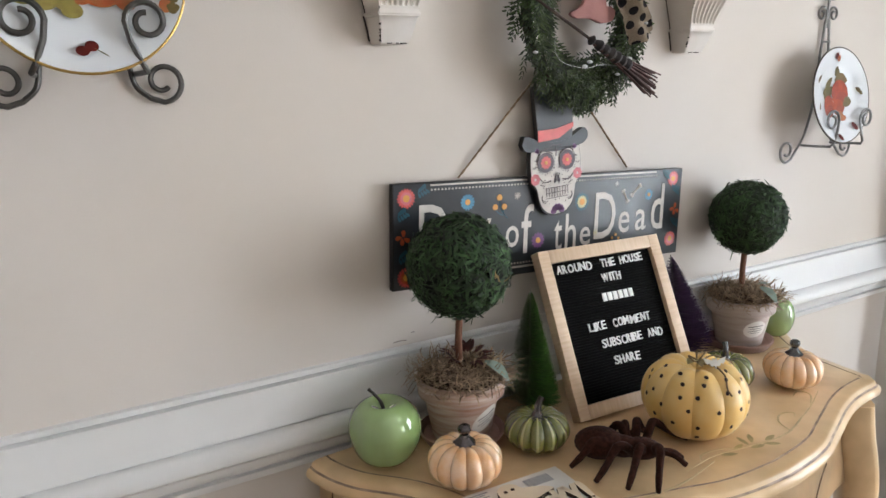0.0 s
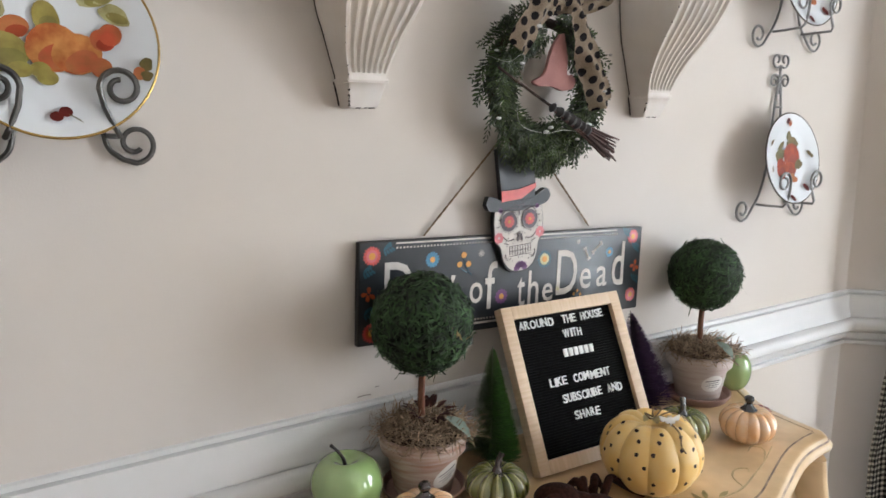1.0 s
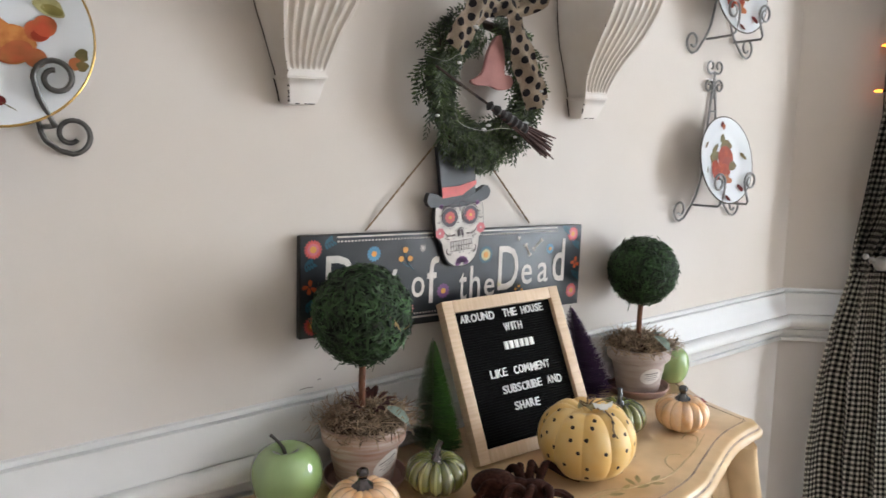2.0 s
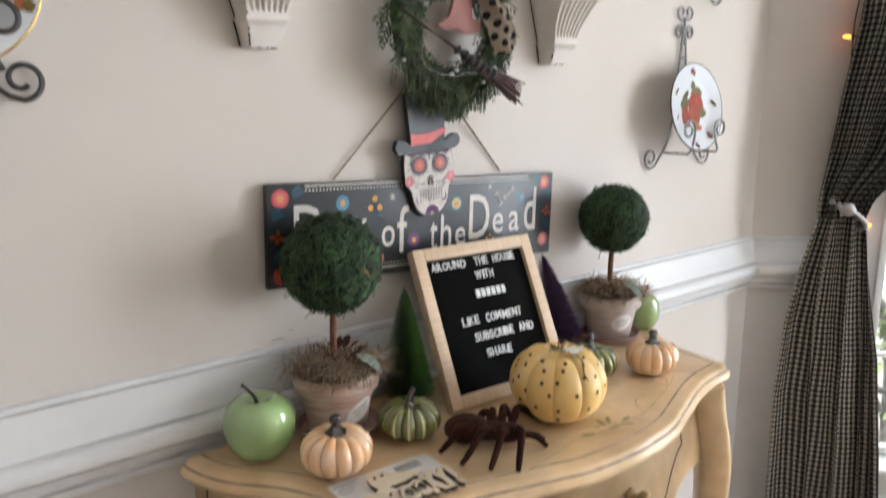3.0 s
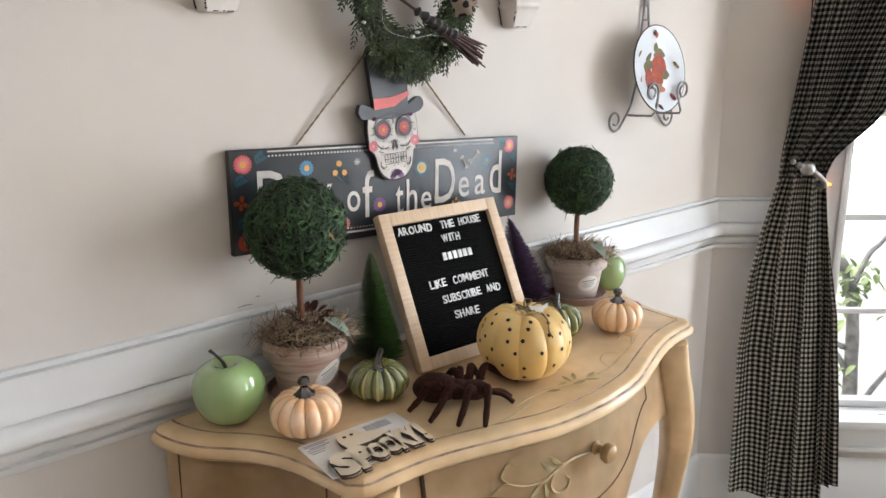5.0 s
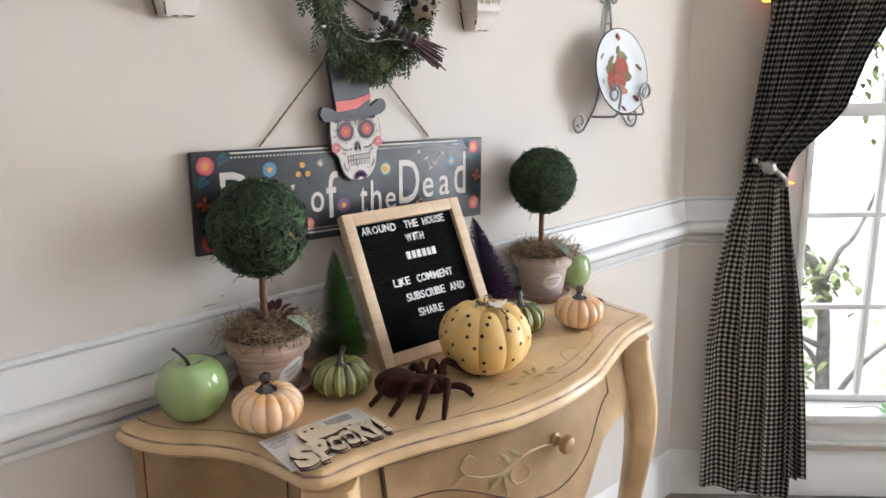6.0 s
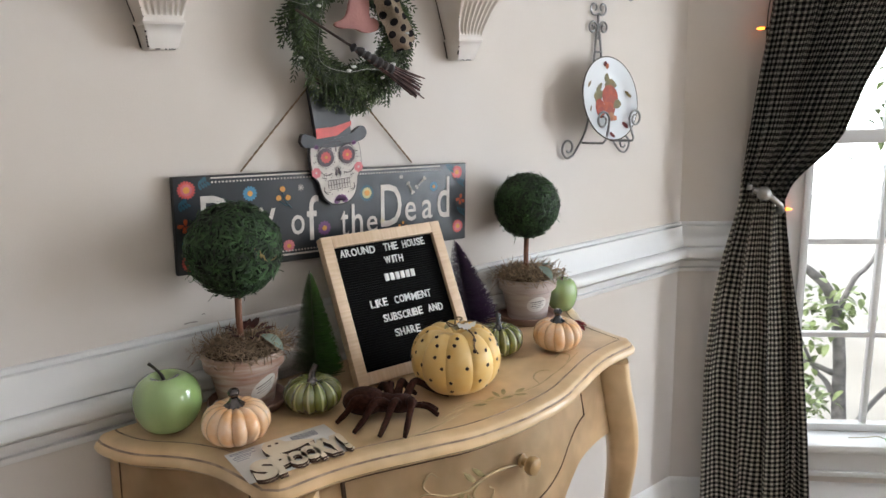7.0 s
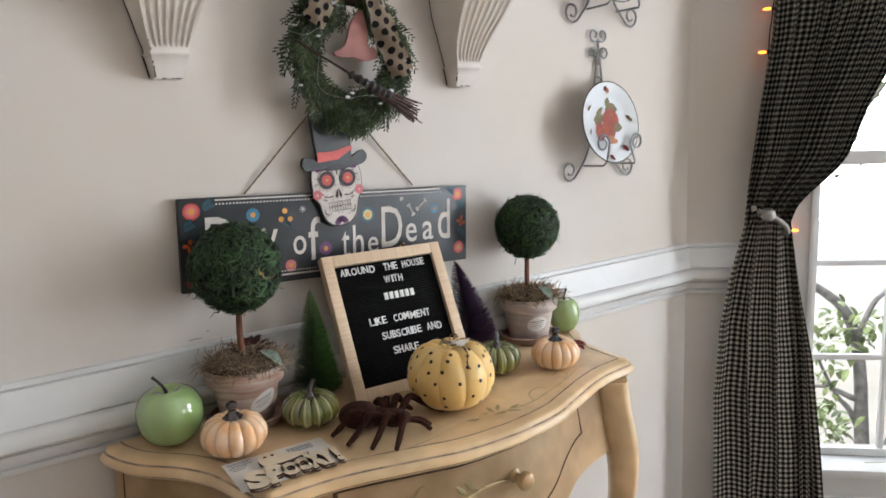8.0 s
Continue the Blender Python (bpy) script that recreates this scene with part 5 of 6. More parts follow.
# ---- the packet with a wooden word ----
PLY = mat("laser_cut_ply", (0.74, 0.62, 0.46), 0.6, vary=0.06, scale=20)
BURNT = mat("burnt_edge", (0.10, 0.055, 0.035), 0.8, vary=0.2, scale=60)
PRINT = mat("grey_print", (0.30, 0.30, 0.33), 0.7)
pk = thing("wooden_word_packet", pose(-0.024, -0.327, T, 0, 0, -2), "clear packet holding a cut plywood word and ghost", "decoration")
bm = bmesh.new()
box(bm, -0.013, 0.139, 0.004, 0.099, 0.0004, 0.0012)
card = part("card", bm, PAPER, pk, "white printed card", False)
bm = bmesh.new()
for k in range(16):
    x = 0.080 + 0.0024 * k
    box(bm, x, x + (0.0013 if k % 3 else 0.0018), 0.074, 0.091, 0.0012, 0.0015)
part("barcode", bm, PRINT, card, "grey barcode bars", False)
bm = bmesh.new()
for y, x0, x1 in ((0.092, -0.008, 0.028), (0.088, -0.008, 0.022), (0.083, -0.004, 0.026), (0.079, -0.008, 0.018), (0.074, -0.008, 0.016), (0.069, -0.006, 0.012)):
    box(bm, x0, x1, y, y + 0.0018, 0.0012, 0.0015)
part("print_bar", bm, PRINT, card, "", False)
up = Matrix(((1, 0, 0, 0), (0, 0, 1, 0), (0, -1, 0, 0), (0, 0, 0, 1)))


def ply(bm, m, name, label):
    moved(bm, m)
    bm.normal_update()
    zc = sum(v.co.z for v in bm.verts) / len(bm.verts)
    for f in bm.faces:
        f.material_index = 0 if abs(f.normal.z) > 0.7 and f.calc_center_median().z > zc else 1
    return part(name, bm, [PLY, BURNT], pk, label, False)


for layer in range(2):
    z = 0.0014 + 0.0031 * layer
    dx = 0.0010 * (1 - layer) - 0.006
    for c, x, w, h, y in (("S", 0.0, 0.033, 0.047, -0.008), ("P", 0.028, 0.029, 0.047, -0.008), ("O", 0.052, 0.026, 0.034, 0.000), ("O", 0.073, 0.025, 0.035, 0.002), ("K", 0.092, 0.025, 0.044, -0.001), ("Y", 0.110, 0.024, 0.044, -0.002), ("!", 0.131, 0.011, 0.046, -0.002)):
        ply(lettering(c, w * 1.06, h * 1.16, 0.003, 0.12, 0.07), Matrix.Translation((x + dx, y - 0.002 - 0.0008 * (1 - layer), z)) @ up, "letter", "light plywood letter with burnt edges")
    ghost = [p.to_2d() for p in spline([(x, y, 0) for x, y in [(0.032, 0.044), (0.030, 0.062), (0.034, 0.078), (0.046, 0.086), (0.060, 0.082), (0.066, 0.070), (0.078, 0.066), (0.094, 0.058), (0.100, 0.050), (0.085, 0.046), (0.070, 0.042), (0.050, 0.042), (0.032, 0.044)]], 4)][:-1]
    ply(slab([(x, y) for x, y in ghost], 0.003), Matrix.Translation((dx + 0.006, 0.001, z)) @ up, "ghost", "light plywood ghost shape")
bm = bmesh.new()
for x, y in ((0.042, 0.072), (0.053, 0.073)):
    moved(disc(bm, x, y, 0.0027, 0, 10, thick=0.0004), Matrix.Identity(4))
part("eye_hole", moved(bm, Matrix.Translation((0, 0, 0.0076)) @ up), BURNT, pk, "", False)
# ---- a dried rose ----
ROSE = mat("dark_red_rose", (0.26, 0.012, 0.018), 0.7, vary=0.25, scale=60, island=0.3)
rose = thing("dried_rose", pose(0.715, -0.196, T + 0.012), "dark red dried rose lying behind a peach pumpkin", "flower")
bm = bmesh.new()
rr = random.Random(4)
for k in range(16):
    a, q = k * 2.4, 0.002 + 0.0011 * k
    leaf(bm, Vector((q * 0.4 * math.cos(a), q * 0.4 * math.sin(a), 0)), Vector((math.cos(a), math.sin(a), 0.9 - 0.05 * k)).normalized(), 0.014 + 0.0006 * k, 0.014, rr)
part("bloom", bm, ROSE, rose, "dark red petals")
part("stem", tube(spline([(0, 0, 0), (-0.02, 0.02, -0.006), (-0.05, 0.035, -0.010)], 5), 0.0014, 6), STEM, rose)

# ---- corbels ----
CHALK = mat("chalky_distressed_paint", (0.73, 0.685, 0.645), 0.7, vary=0.05, scale=14, bump=0.2, bump_scale=50, stain=0.08, stain_scale=9)
CHIP = mat("dark_worn_wood", (0.035, 0.022, 0.016), 0.7, vary=0.3, scale=90)


def corbel(x, z0):
    ob = thing("corbel", pose(x, 0, z0), "distressed off-white fluted wooden corbel on the wall", "corbel", "corbels on the wall")
    zs = [0.040, 0.046, 0.070, 0.100, 0.130, 0.165, 0.20, 0.24, 0.28]
    hw = [0.028, 0.029, 0.036, 0.044, 0.053, 0.058, 0.061, 0.062, 0.062]
    dp = [0.046, 0.047, 0.056, 0.074, 0.098, 0.124, 0.142, 0.152, 0.155]
    bm = bmesh.new()
    rows = []
    for z, w, d in spline(list(zip(zs, hw, dp)), 5):
        fade = min(max((z - 0.046) / 0.006, 0), 1)
        line = [(-w, 0.0), (-w, -d * 0.25), (-w, -d * 0.5), (-w, -d * 0.75), (-w, -d)]
        for k in range(7):
            a = -w * 0.93 + 1.86 * w * k / 7
            s = 1.86 * w / 7
            for q, g in ((0.12, 0), (0.22, 0.6), (0.38, 1), (0.62, 1), (0.78, 0.6), (0.88, 0)):
                line.append((a + s * q, -d + 0.0055 * g * fade))
        line += [(w, -d), (w, -d * 0.75), (w, -d * 0.5), (w, -d * 0.25), (w, 0.0)]
        rows.append([bm.verts.new((px, py - 0.0005, z)) for px, py in line])
    n = len(rows[0])
    for a, b in zip(rows, rows[1:]):
        for k in range(n):
            bm.faces.new((a[k], a[(k + 1) % n], b[(k + 1) % n], b[k]))
    bm.faces.new(rows[0][::-1]), bm.faces.new(rows[-1])
    bmesh.ops.recalc_face_normals(bm, faces=bm.faces[:])
    part("fluted_body", bm, CHALK, ob, "fluted scroll front")
    bm = bmesh.new()
    prof = [(0.0, 0.021, 0.030), (0.004, 0.0225, 0.033), (0.020, 0.0255, 0.041), (0.033, 0.028, 0.046), (0.035, 0.031, 0.049), (0.040, 0.031, 0.049)]
    rows = [[bm.verts.new(p) for p in ((-w, -0.0005, z), (-w, -d, z), (w, -d, z), (w, -0.0005, z))] for z, w, d in prof]
    for a, b in zip(rows, rows[1:]):
        for k in range(4):
            bm.faces.new((a[k], a[(k + 1) % 4], b[(k + 1) % 4], b[k]))
    bm.faces.new(rows[0][::-1]), bm.faces.new(rows[-1])
    bmesh.ops.recalc_face_normals(bm, faces=bm.faces[:])
    bmesh.ops.bevel(bm, geom=[e for e in bm.edges if len(e.link_faces) == 2 and e.calc_face_angle() > 0.9], offset=0.0014, segments=2, affect="EDGES")
    foot = part("foot", bm, CHALK, ob, "tapered foot with chipped edges")
    rc = random.Random(int(x * 1000))
    bm = bmesh.new()
    for k in range(9):
        z = rc.uniform(0.002, 0.024)
        t = (z - 0.0) / 0.035
        w, d = 0.021 + 0.0065 * t, 0.030 + 0.0155 * t
        tube([(-w - 0.0001, -d - 0.0001, z), (-w + 0.0004, -d - 0.0004, z + rc.uniform(0.001, 0.0045))], rc.uniform(0.0009, 0.0018), 6, bm)
    for k in range(7):
        xx = rc.uniform(-0.018, 0.012)
        tube([(xx, -0.0302, 0.0006), (xx + rc.uniform(0.002, 0.007), -0.0303, 0.0008)], 0.0009, 6, bm)
    part("paint_chip", bm, CHIP, foot, "dark chips where paint has worn")
    bm = bmesh.new()
    edge = [Vector((-w - 0.0002, -0.002, z)) for z, w, d in spline(list(zip(zs, hw, dp)), 5)]
    tube(edge, 0.0010, 6, bm)
    part("worn_edge", bm, CHIP, ob, "dark line of worn wood along the edge")
    bm = bmesh.new()
    tube([(-0.0235, -0.002, 0.004), (-0.0265, -0.002, 0.020), (-0.0305, -0.002, 0.036)], 0.0012, 6, bm)
    part("worn_edge", bm, CHIP, foot, "dark line of worn wood along the foot")
    for k in range(14):
        z, w, d = spline(list(zip(zs, hw, dp)), 5)[rc.randrange(3, 38)]
        part("paint_chip", tube([(-w, -d, z), (-w + 0.0003, -d - 0.0002, z + rc.uniform(0.001, 0.006))], rc.uniform(0.0005, 0.0012), 5), CHIP, ob, "dark chip where paint has worn")
    return ob


corbel(0.005, 1.348)
corbel(0.580, 1.337)

# ---- the wreath ----
NEEDLE = mat("cedar_needle", (0.050, 0.080, 0.020), 0.45, vary=0.3, scale=40, island=0.7)
TWIG = mat("brown_twig", (0.055, 0.032, 0.02), 0.8, vary=0.3, scale=60)
HATWOOD = mat("dusty_rose_felt", (0.36, 0.165, 0.145), 0.8, vary=0.12, scale=30, bump=0.2, bump_scale=200)
BROOM = mat("dark_straw", (0.12, 0.065, 0.06), 0.75, vary=0.3, scale=60, island=0.6)
BROOM_WRAP = mat("charcoal_organza", (0.03, 0.024, 0.024), 0.55, vary=0.2, scale=90)
BULB_WHITE = mat("clear_fairy_bulb", (0.52, 0.52, 0.50), 0.12, vary=0.05, coat=0.6)
WIRE = mat("silver_wire", (0.45, 0.44, 0.42), 0.35, metal=0.9)


def burlap_dots():
    m = bpy.data.materials.new("dotted_burlap")
    m.use_nodes = True
    nt = m.node_tree
    n, link = nt.nodes, nt.links.new
    b = n["Principled BSDF"]
    uv = n.new("ShaderNodeUVMap")
    uv.uv_map = "cloth"
    sep = n.new("ShaderNodeSeparateXYZ")
    link(uv.outputs[0], sep.inputs[0])

    def math_(op, a, c=0.0, d=None):
        k = n.new("ShaderNodeMath")
        k.operation = op
        for i, v in enumerate((a, c)):
            if isinstance(v, (int, float)):
                k.inputs[i].default_value = v
            else:
                link(v, k.inputs[i])
        return k.outputs[0]

    v = math_("MULTIPLY", sep.outputs["Y"], 1 / 0.0165)
    row = math_("FLOOR", v)
    odd = math_("MULTIPLY", math_("MODULO", row, 2.0), 0.5)
    u = math_("ADD", math_("MULTIPLY", sep.outputs["X"], 1 / 0.0225), odd)
    du = math_("MULTIPLY", math_("SUBTRACT", math_("FRACT", u), 0.5), 0.0225)
    dv = math_("MULTIPLY", math_("SUBTRACT", math_("FRACT", v), 0.5), 0.0165)
    d2 = math_("SQRT", math_("ADD", math_("MULTIPLY", du, du), math_("MULTIPLY", dv, dv)))
    inside = math_("LESS_THAN", d2, 0.0060)
    no = n.new("ShaderNodeTexNoise")
    no.inputs["Scale"].default_value, no.inputs["Detail"].default_value = 700, 2
    link(uv.outputs[0], no.inputs["Vector"])
    ramp = n.new("ShaderNodeValToRGB")
    ramp.color_ramp.elements[0].position, ramp.color_ramp.elements[1].position = 0.35, 0.65
    ramp.color_ramp.elements[0].color, ramp.color_ramp.elements[1].color = (0.27, 0.20, 0.14, 1), (0.45, 0.36, 0.27, 1)
    link(no.outputs["Fac"], ramp.inputs["Fac"])
    mx = n.new("ShaderNodeMix")
    mx.data_type = "RGBA"
    link(inside, mx.inputs["Factor"]), link(ramp.outputs["Color"], mx.inputs["A"])
    mx.inputs["B"].default_value = (0.014, 0.010, 0.012, 1)
    link(mx.outputs["Result"], b.inputs["Base Color"])
    b.inputs["Roughness"].default_value = 0.95
    bp = n.new("ShaderNodeBump")
    bp.inputs["Strength"].default_value, bp.inputs["Distance"].default_value = 0.5, 0.001
    link(no.outputs["Fac"], bp.inputs["Height"]), link(bp.outputs[0], b.inputs["Normal"])
    return m


BURLAP = burlap_dots()
WX, WZ = 0.312, 1.385
wreath = thing("wreath", pose(WX, -0.035, WZ), "green cedar wreath with dotted burlap ribbon, felt hat and little broom", "wreath")
part("twig_ring", tube([(0.094 * math.cos(a), 0.004 * math.sin(5 * a), 0.100 * math.sin(a)) for a in np.linspace(0, 2 * math.pi, 49)], 0.008, 8), TWIG, wreath, "dark twig ring")
rw = random.Random(11)
bm = bmesh.new()


def sprig_of(p, d, length, n, wid):
    """A cedar sprig: a stalk with flat needles on both sides."""
    d = d.normalized()
    side = d.cross(Vector((rw.uniform(-0.4, 0.4), -1, rw.uniform(-0.4, 0.4)))).normalized()
    nrm = side.cross(d)
    q, dd = p.copy(), d.copy()
    for k in range(n):
        t = k / n
        for s in (-1, 1):
            e = (dd * 0.75 + side * s * 0.75 + nrm * rw.uniform(-0.35, 0.35)).normalized()
            ln = length * 0.42 * (1.05 - 0.65 * t) * rw.uniform(0.7, 1.1)
            w = dd.cross(nrm).normalized() * wid if abs(e.dot(side)) < 0.5 else dd * wid
            m1 = q + e * ln * 0.5 + nrm * 0.0008
            vs = [bm.verts.new(v) for v in (q, m1 - w, q + e * ln, m1 + w)]
            bm.faces.new(vs)
        q = q + dd * length / n
        dd = (dd + nrm * rw.uniform(-0.06, 0.02)).normalized()


for k in range(560):
    a = rw.uniform(0, 2 * math.pi)
    rad = Vector((math.cos(a), 0, math.sin(a)))
    tan = Vector((-math.sin(a), 0, math.cos(a)))
    e = rw.uniform(-1, 1)
    q = rad * (0.092 + 0.022 * e) * Vector((0.96, 1, 1.04)).length / math.sqrt(3) + Vector((0, -0.026 * math.sqrt(max(0, 1 - e * e)) + rw.uniform(-0.004, 0.006), 0))
    flow = tan if math.cos(a) < 0 else -tan
    d = flow * rw.uniform(0.5, 1.2) + rad * (0.5 * e + rw.uniform(-0.35, 0.30)) + Vector((0, rw.uniform(-0.45, 0.1), -0.25))
    sprig_of(q, d, rw.uniform(0.034, 0.050), 6, 0.0026)
for k in range(26):
    a = radians(rw.uniform(235, 300))
    q = Vector((0.10 * math.cos(a), -0.012, 0.106 * math.sin(a)))
    sprig_of(q, Vector((rw.uniform(-0.4, 0.4), -0.15, -1)), rw.uniform(0.030, 0.044), 6, 0.0026)
part("greenery", bm, NEEDLE, wreath, "layered green cedar sprigs", False, "stuff")


def ribbon_tail(pts, width, twist, v0=0.0):
    bm = bmesh.new()
    uv = bm.loops.layers.uv.new("cloth")
    line = spline(pts, 8)
    rows, run = [], v0
    n = len(line)
    uvs = {}
    for i, p in enumerate(line):
        if i:
            run += (p - line[i - 1]).length
        t = (line[min(i + 1, n - 1)] - line[max(i - 1, 0)]).normalized()
        s = t.cross(Vector((0, -1, 0))).normalized()
        a = twist(i / (n - 1))
        s = s * math.cos(a) + Vector((0, -1, 0)) * math.sin(a)
        row = []
        for k in range(9):
            e = (k / 8 - 0.5) * width
            q = p + s * e + Vector((0, -0.004 * math.cos(2.2 * e / width * math.pi) + 0.003 * math.sin(i * 0.6 + k), 0))
            if i == n - 1:
                q.z += 0.006 * abs(k - 4) / 4
            v = bm.verts.new(q)
            uvs[v] = (e + 0.03, run)
            row.append(v)
        rows.append(row)
    for a, b in zip(rows, rows[1:]):
        for k in range(8):
            f = bm.faces.new((a[k], a[k + 1], b[k + 1], b[k]))
            for lp in f.loops:
                lp[uv].uv = uvs[lp.vert]
    bmesh.ops.solidify(bm, geom=bm.faces[:], thickness=0.0005)
    return bm


bow = part("bow", ribbon_tail([(0.0, -0.052, 0.126), (-0.034, -0.062, 0.120), (-0.066, -0.060, 0.085), (-0.086, -0.055, 0.046)], 0.047, lambda t: 0.25), BURLAP, wreath, "cream burlap ribbon with black dots")
part("ribbon_tail", ribbon_tail([(0.0, -0.052, 0.126), (0.024, -0.060, 0.116), (0.040, -0.060, 0.066), (0.056, -0.062, 0.020), (0.088, -0.056, -0.034)], 0.044, lambda t: 0.35 * math.sin(6 * t)), BURLAP, bow)
part("ribbon_loop", ribbon_tail([(0.0, -0.050, 0.126), (-0.05, -0.066, 0.150), (-0.075, -0.06, 0.138), (-0.04, -0.05, 0.122), (0, -0.052, 0.124)], 0.036, lambda t: 0.5), BURLAP, bow)
part("ribbon_loop", ribbon_tail([(0.006, -0.050, 0.126), (0.05, -0.066, 0.152), (0.08, -0.06, 0.140), (0.045, -0.05, 0.122), (0.006, -0.052, 0.124)], 0.036, lambda t: -0.5), BURLAP, bow)
hat = [p.to_2d() for p in spline([(x, z, 0) for x, z in [(0.014, 0.074), (0.004, 0.070), (-0.012, 0.048), (-0.024, 0.014), (-0.046, 0.001), (-0.036, -0.006), (-0.010, -0.006), (0.012, -0.012), (0.034, -0.008), (0.040, 0.004), (0.032, 0.012), (0.022, 0.014), (0.022, 0.040), (0.014, 0.074)]], 4)][:-1]
part("felt_hat", slab(hat[::-1], 0.006, None, Matrix.Translation((0.002, -0.034, 0.004)), 0.001), HATWOOD, wreath, "dusty rose felt witch hat")
bm = bmesh.new()
tube([(-0.118, -0.050, 0.022), (-0.07, -0.058, -0.008), (-0.026, -0.064, -0.034)], 0.0022, 8, bm)
broom = part("broom", bm, TWIG, wreath, "little dark broom")
bm = bmesh.new()
for k in range(46):
    o = Vector((rw.uniform(-0.010, 0.010), rw.uniform(-0.008, 0.008), rw.uniform(-0.010, 0.010)))
    A, B = Vector((-0.022, -0.066, -0.038)), Vector((0.106, -0.064, -0.102))
    tube([A + o * 0.3, A.lerp(B, 0.5) + o * 0.8, A.lerp(B, rw.uniform(0.86, 1.02)) + o * 1.7], 0.0013, 5, bm)
part("bristles", bm, BROOM, broom, "dark dusty straw")
part("wrap", tube(spline([(-0.032, -0.065, -0.032), (-0.008, -0.067, -0.044), (0.020, -0.067, -0.058), (0.046, -0.066, -0.071)], 5), [0.003, 0.008, 0.004, 0.0065, 0.0085, 0.005, 0.008, 0.006, 0.0095, 0.007, 0.010, 0.0065, 0.0095, 0.007, 0.0105, 0.008], 9), BROOM_WRAP, broom, "charcoal organza wrap")
bm = bmesh.new()
tube(spline([(-0.125, -0.03, 0.04), (-0.10, -0.05, 0.03), (-0.07, -0.05, 0.038), (-0.085, -0.055, -0.05), (-0.04, -0.058, -0.072), (0.0, -0.060, -0.068), (0.045, -0.062, -0.070), (0.09, -0.05, -0.055)], 6), 0.0003, 5, bm)
tube(spline([(-0.03, -0.055, 0.11), (-0.045, -0.062, 0.095), (-0.052, -0.06, 0.082), (-0.03, -0.058, 0.078)], 6), 0.0003, 5, bm)
tube(spline([(0.06, -0.055, 0.05), (0.04, -0.058, 0.066), (0.03, -0.056, 0.062)], 6), 0.0003, 5, bm)
lights = part("fairy_wire", bm, WIRE, wreath, "thin silver fairy-light wire")
for x, z, r in ((-0.118, 0.046, 0.0035), (-0.082, 0.028, 0.0042), (-0.112, -0.050, 0.0042), (-0.025, -0.064, 0.0048), (-0.034, -0.070, 0.0045), (0.030, -0.082, 0.004), (0.085, -0.008, 0.004), (0.052, -0.060, 0.006), (-0.052, 0.082, 0.0055), (0.110, 0.050, 0.0035)):
    k = bmesh.new()
    bmesh.ops.create_icosphere(k, subdivisions=2, radius=r * 0.72)
    b = bmesh.new()
    merge(b, k, Matrix.Translation((x, -0.060 if abs(x) < 0.1 else -0.045, z)) @ Matrix.Diagonal((1.5, 1, 0.8, 1)))
    part("bulb", b, BULB_WHITE, lights, "small clear bulb")

# ---- plates on wire racks ----
CHINA = mat("white_china", (0.68, 0.70, 0.72), 0.3, vary=0.01, coat=0.04, spec=0.25)
GILT = mat("gilt_rim", (0.55, 0.36, 0.12), 0.25, metal=0.9, vary=0.1)
DARKRIM = mat("dark_metal_rim", (0.12, 0.10, 0.08), 0.3, metal=0.7)


def fruit(name, a, b):
    return mat(name, a, 0.35, second=b, scale=30, vary=0.2, coat=0.0, spec=0.2, stain=0.35, stain_scale=60)


F_RED, F_PEAR = fruit("painted_red_fruit", (0.42, 0.07, 0.03), (0.52, 0.22, 0.08)), fruit("painted_blush_pear", (0.55, 0.27, 0.08), (0.50, 0.10, 0.03))
F_GREEN, F_LEAF = fruit("painted_green_fruit", (0.30, 0.27, 0.06), (0.38, 0.30, 0.10)), fruit("painted_pale_leaf", (0.50, 0.46, 0.26), (0.38, 0.36, 0.16))
F_DARK, F_ORANGE, F_BROWN = fruit("painted_cherry", (0.10, 0.010, 0.010), (0.16, 0.02, 0.015)), fruit("painted_orange_fruit", (0.46, 0.08, 0.015), (0.36, 0.03, 0.012)), fruit("painted_brown_leaf", (0.22, 0.13, 0.05), (0.15, 0.14, 0.05))


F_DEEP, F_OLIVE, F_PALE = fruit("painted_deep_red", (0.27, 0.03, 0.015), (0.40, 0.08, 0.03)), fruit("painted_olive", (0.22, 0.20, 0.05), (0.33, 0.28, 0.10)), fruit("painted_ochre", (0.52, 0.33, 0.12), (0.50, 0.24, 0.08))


def scroll(cx, cz, r, a0, turns, y, grow=0.35, n=26):
    return [(cx + r * (1 - (1 - grow) * k / n) * math.cos(a0 + turns * 2 * math.pi * k / n), y, cz + r * (1 - (1 - grow) * k / n) * math.sin(a0 + turns * 2 * math.pi * k / n)) for k in range(n + 1)]


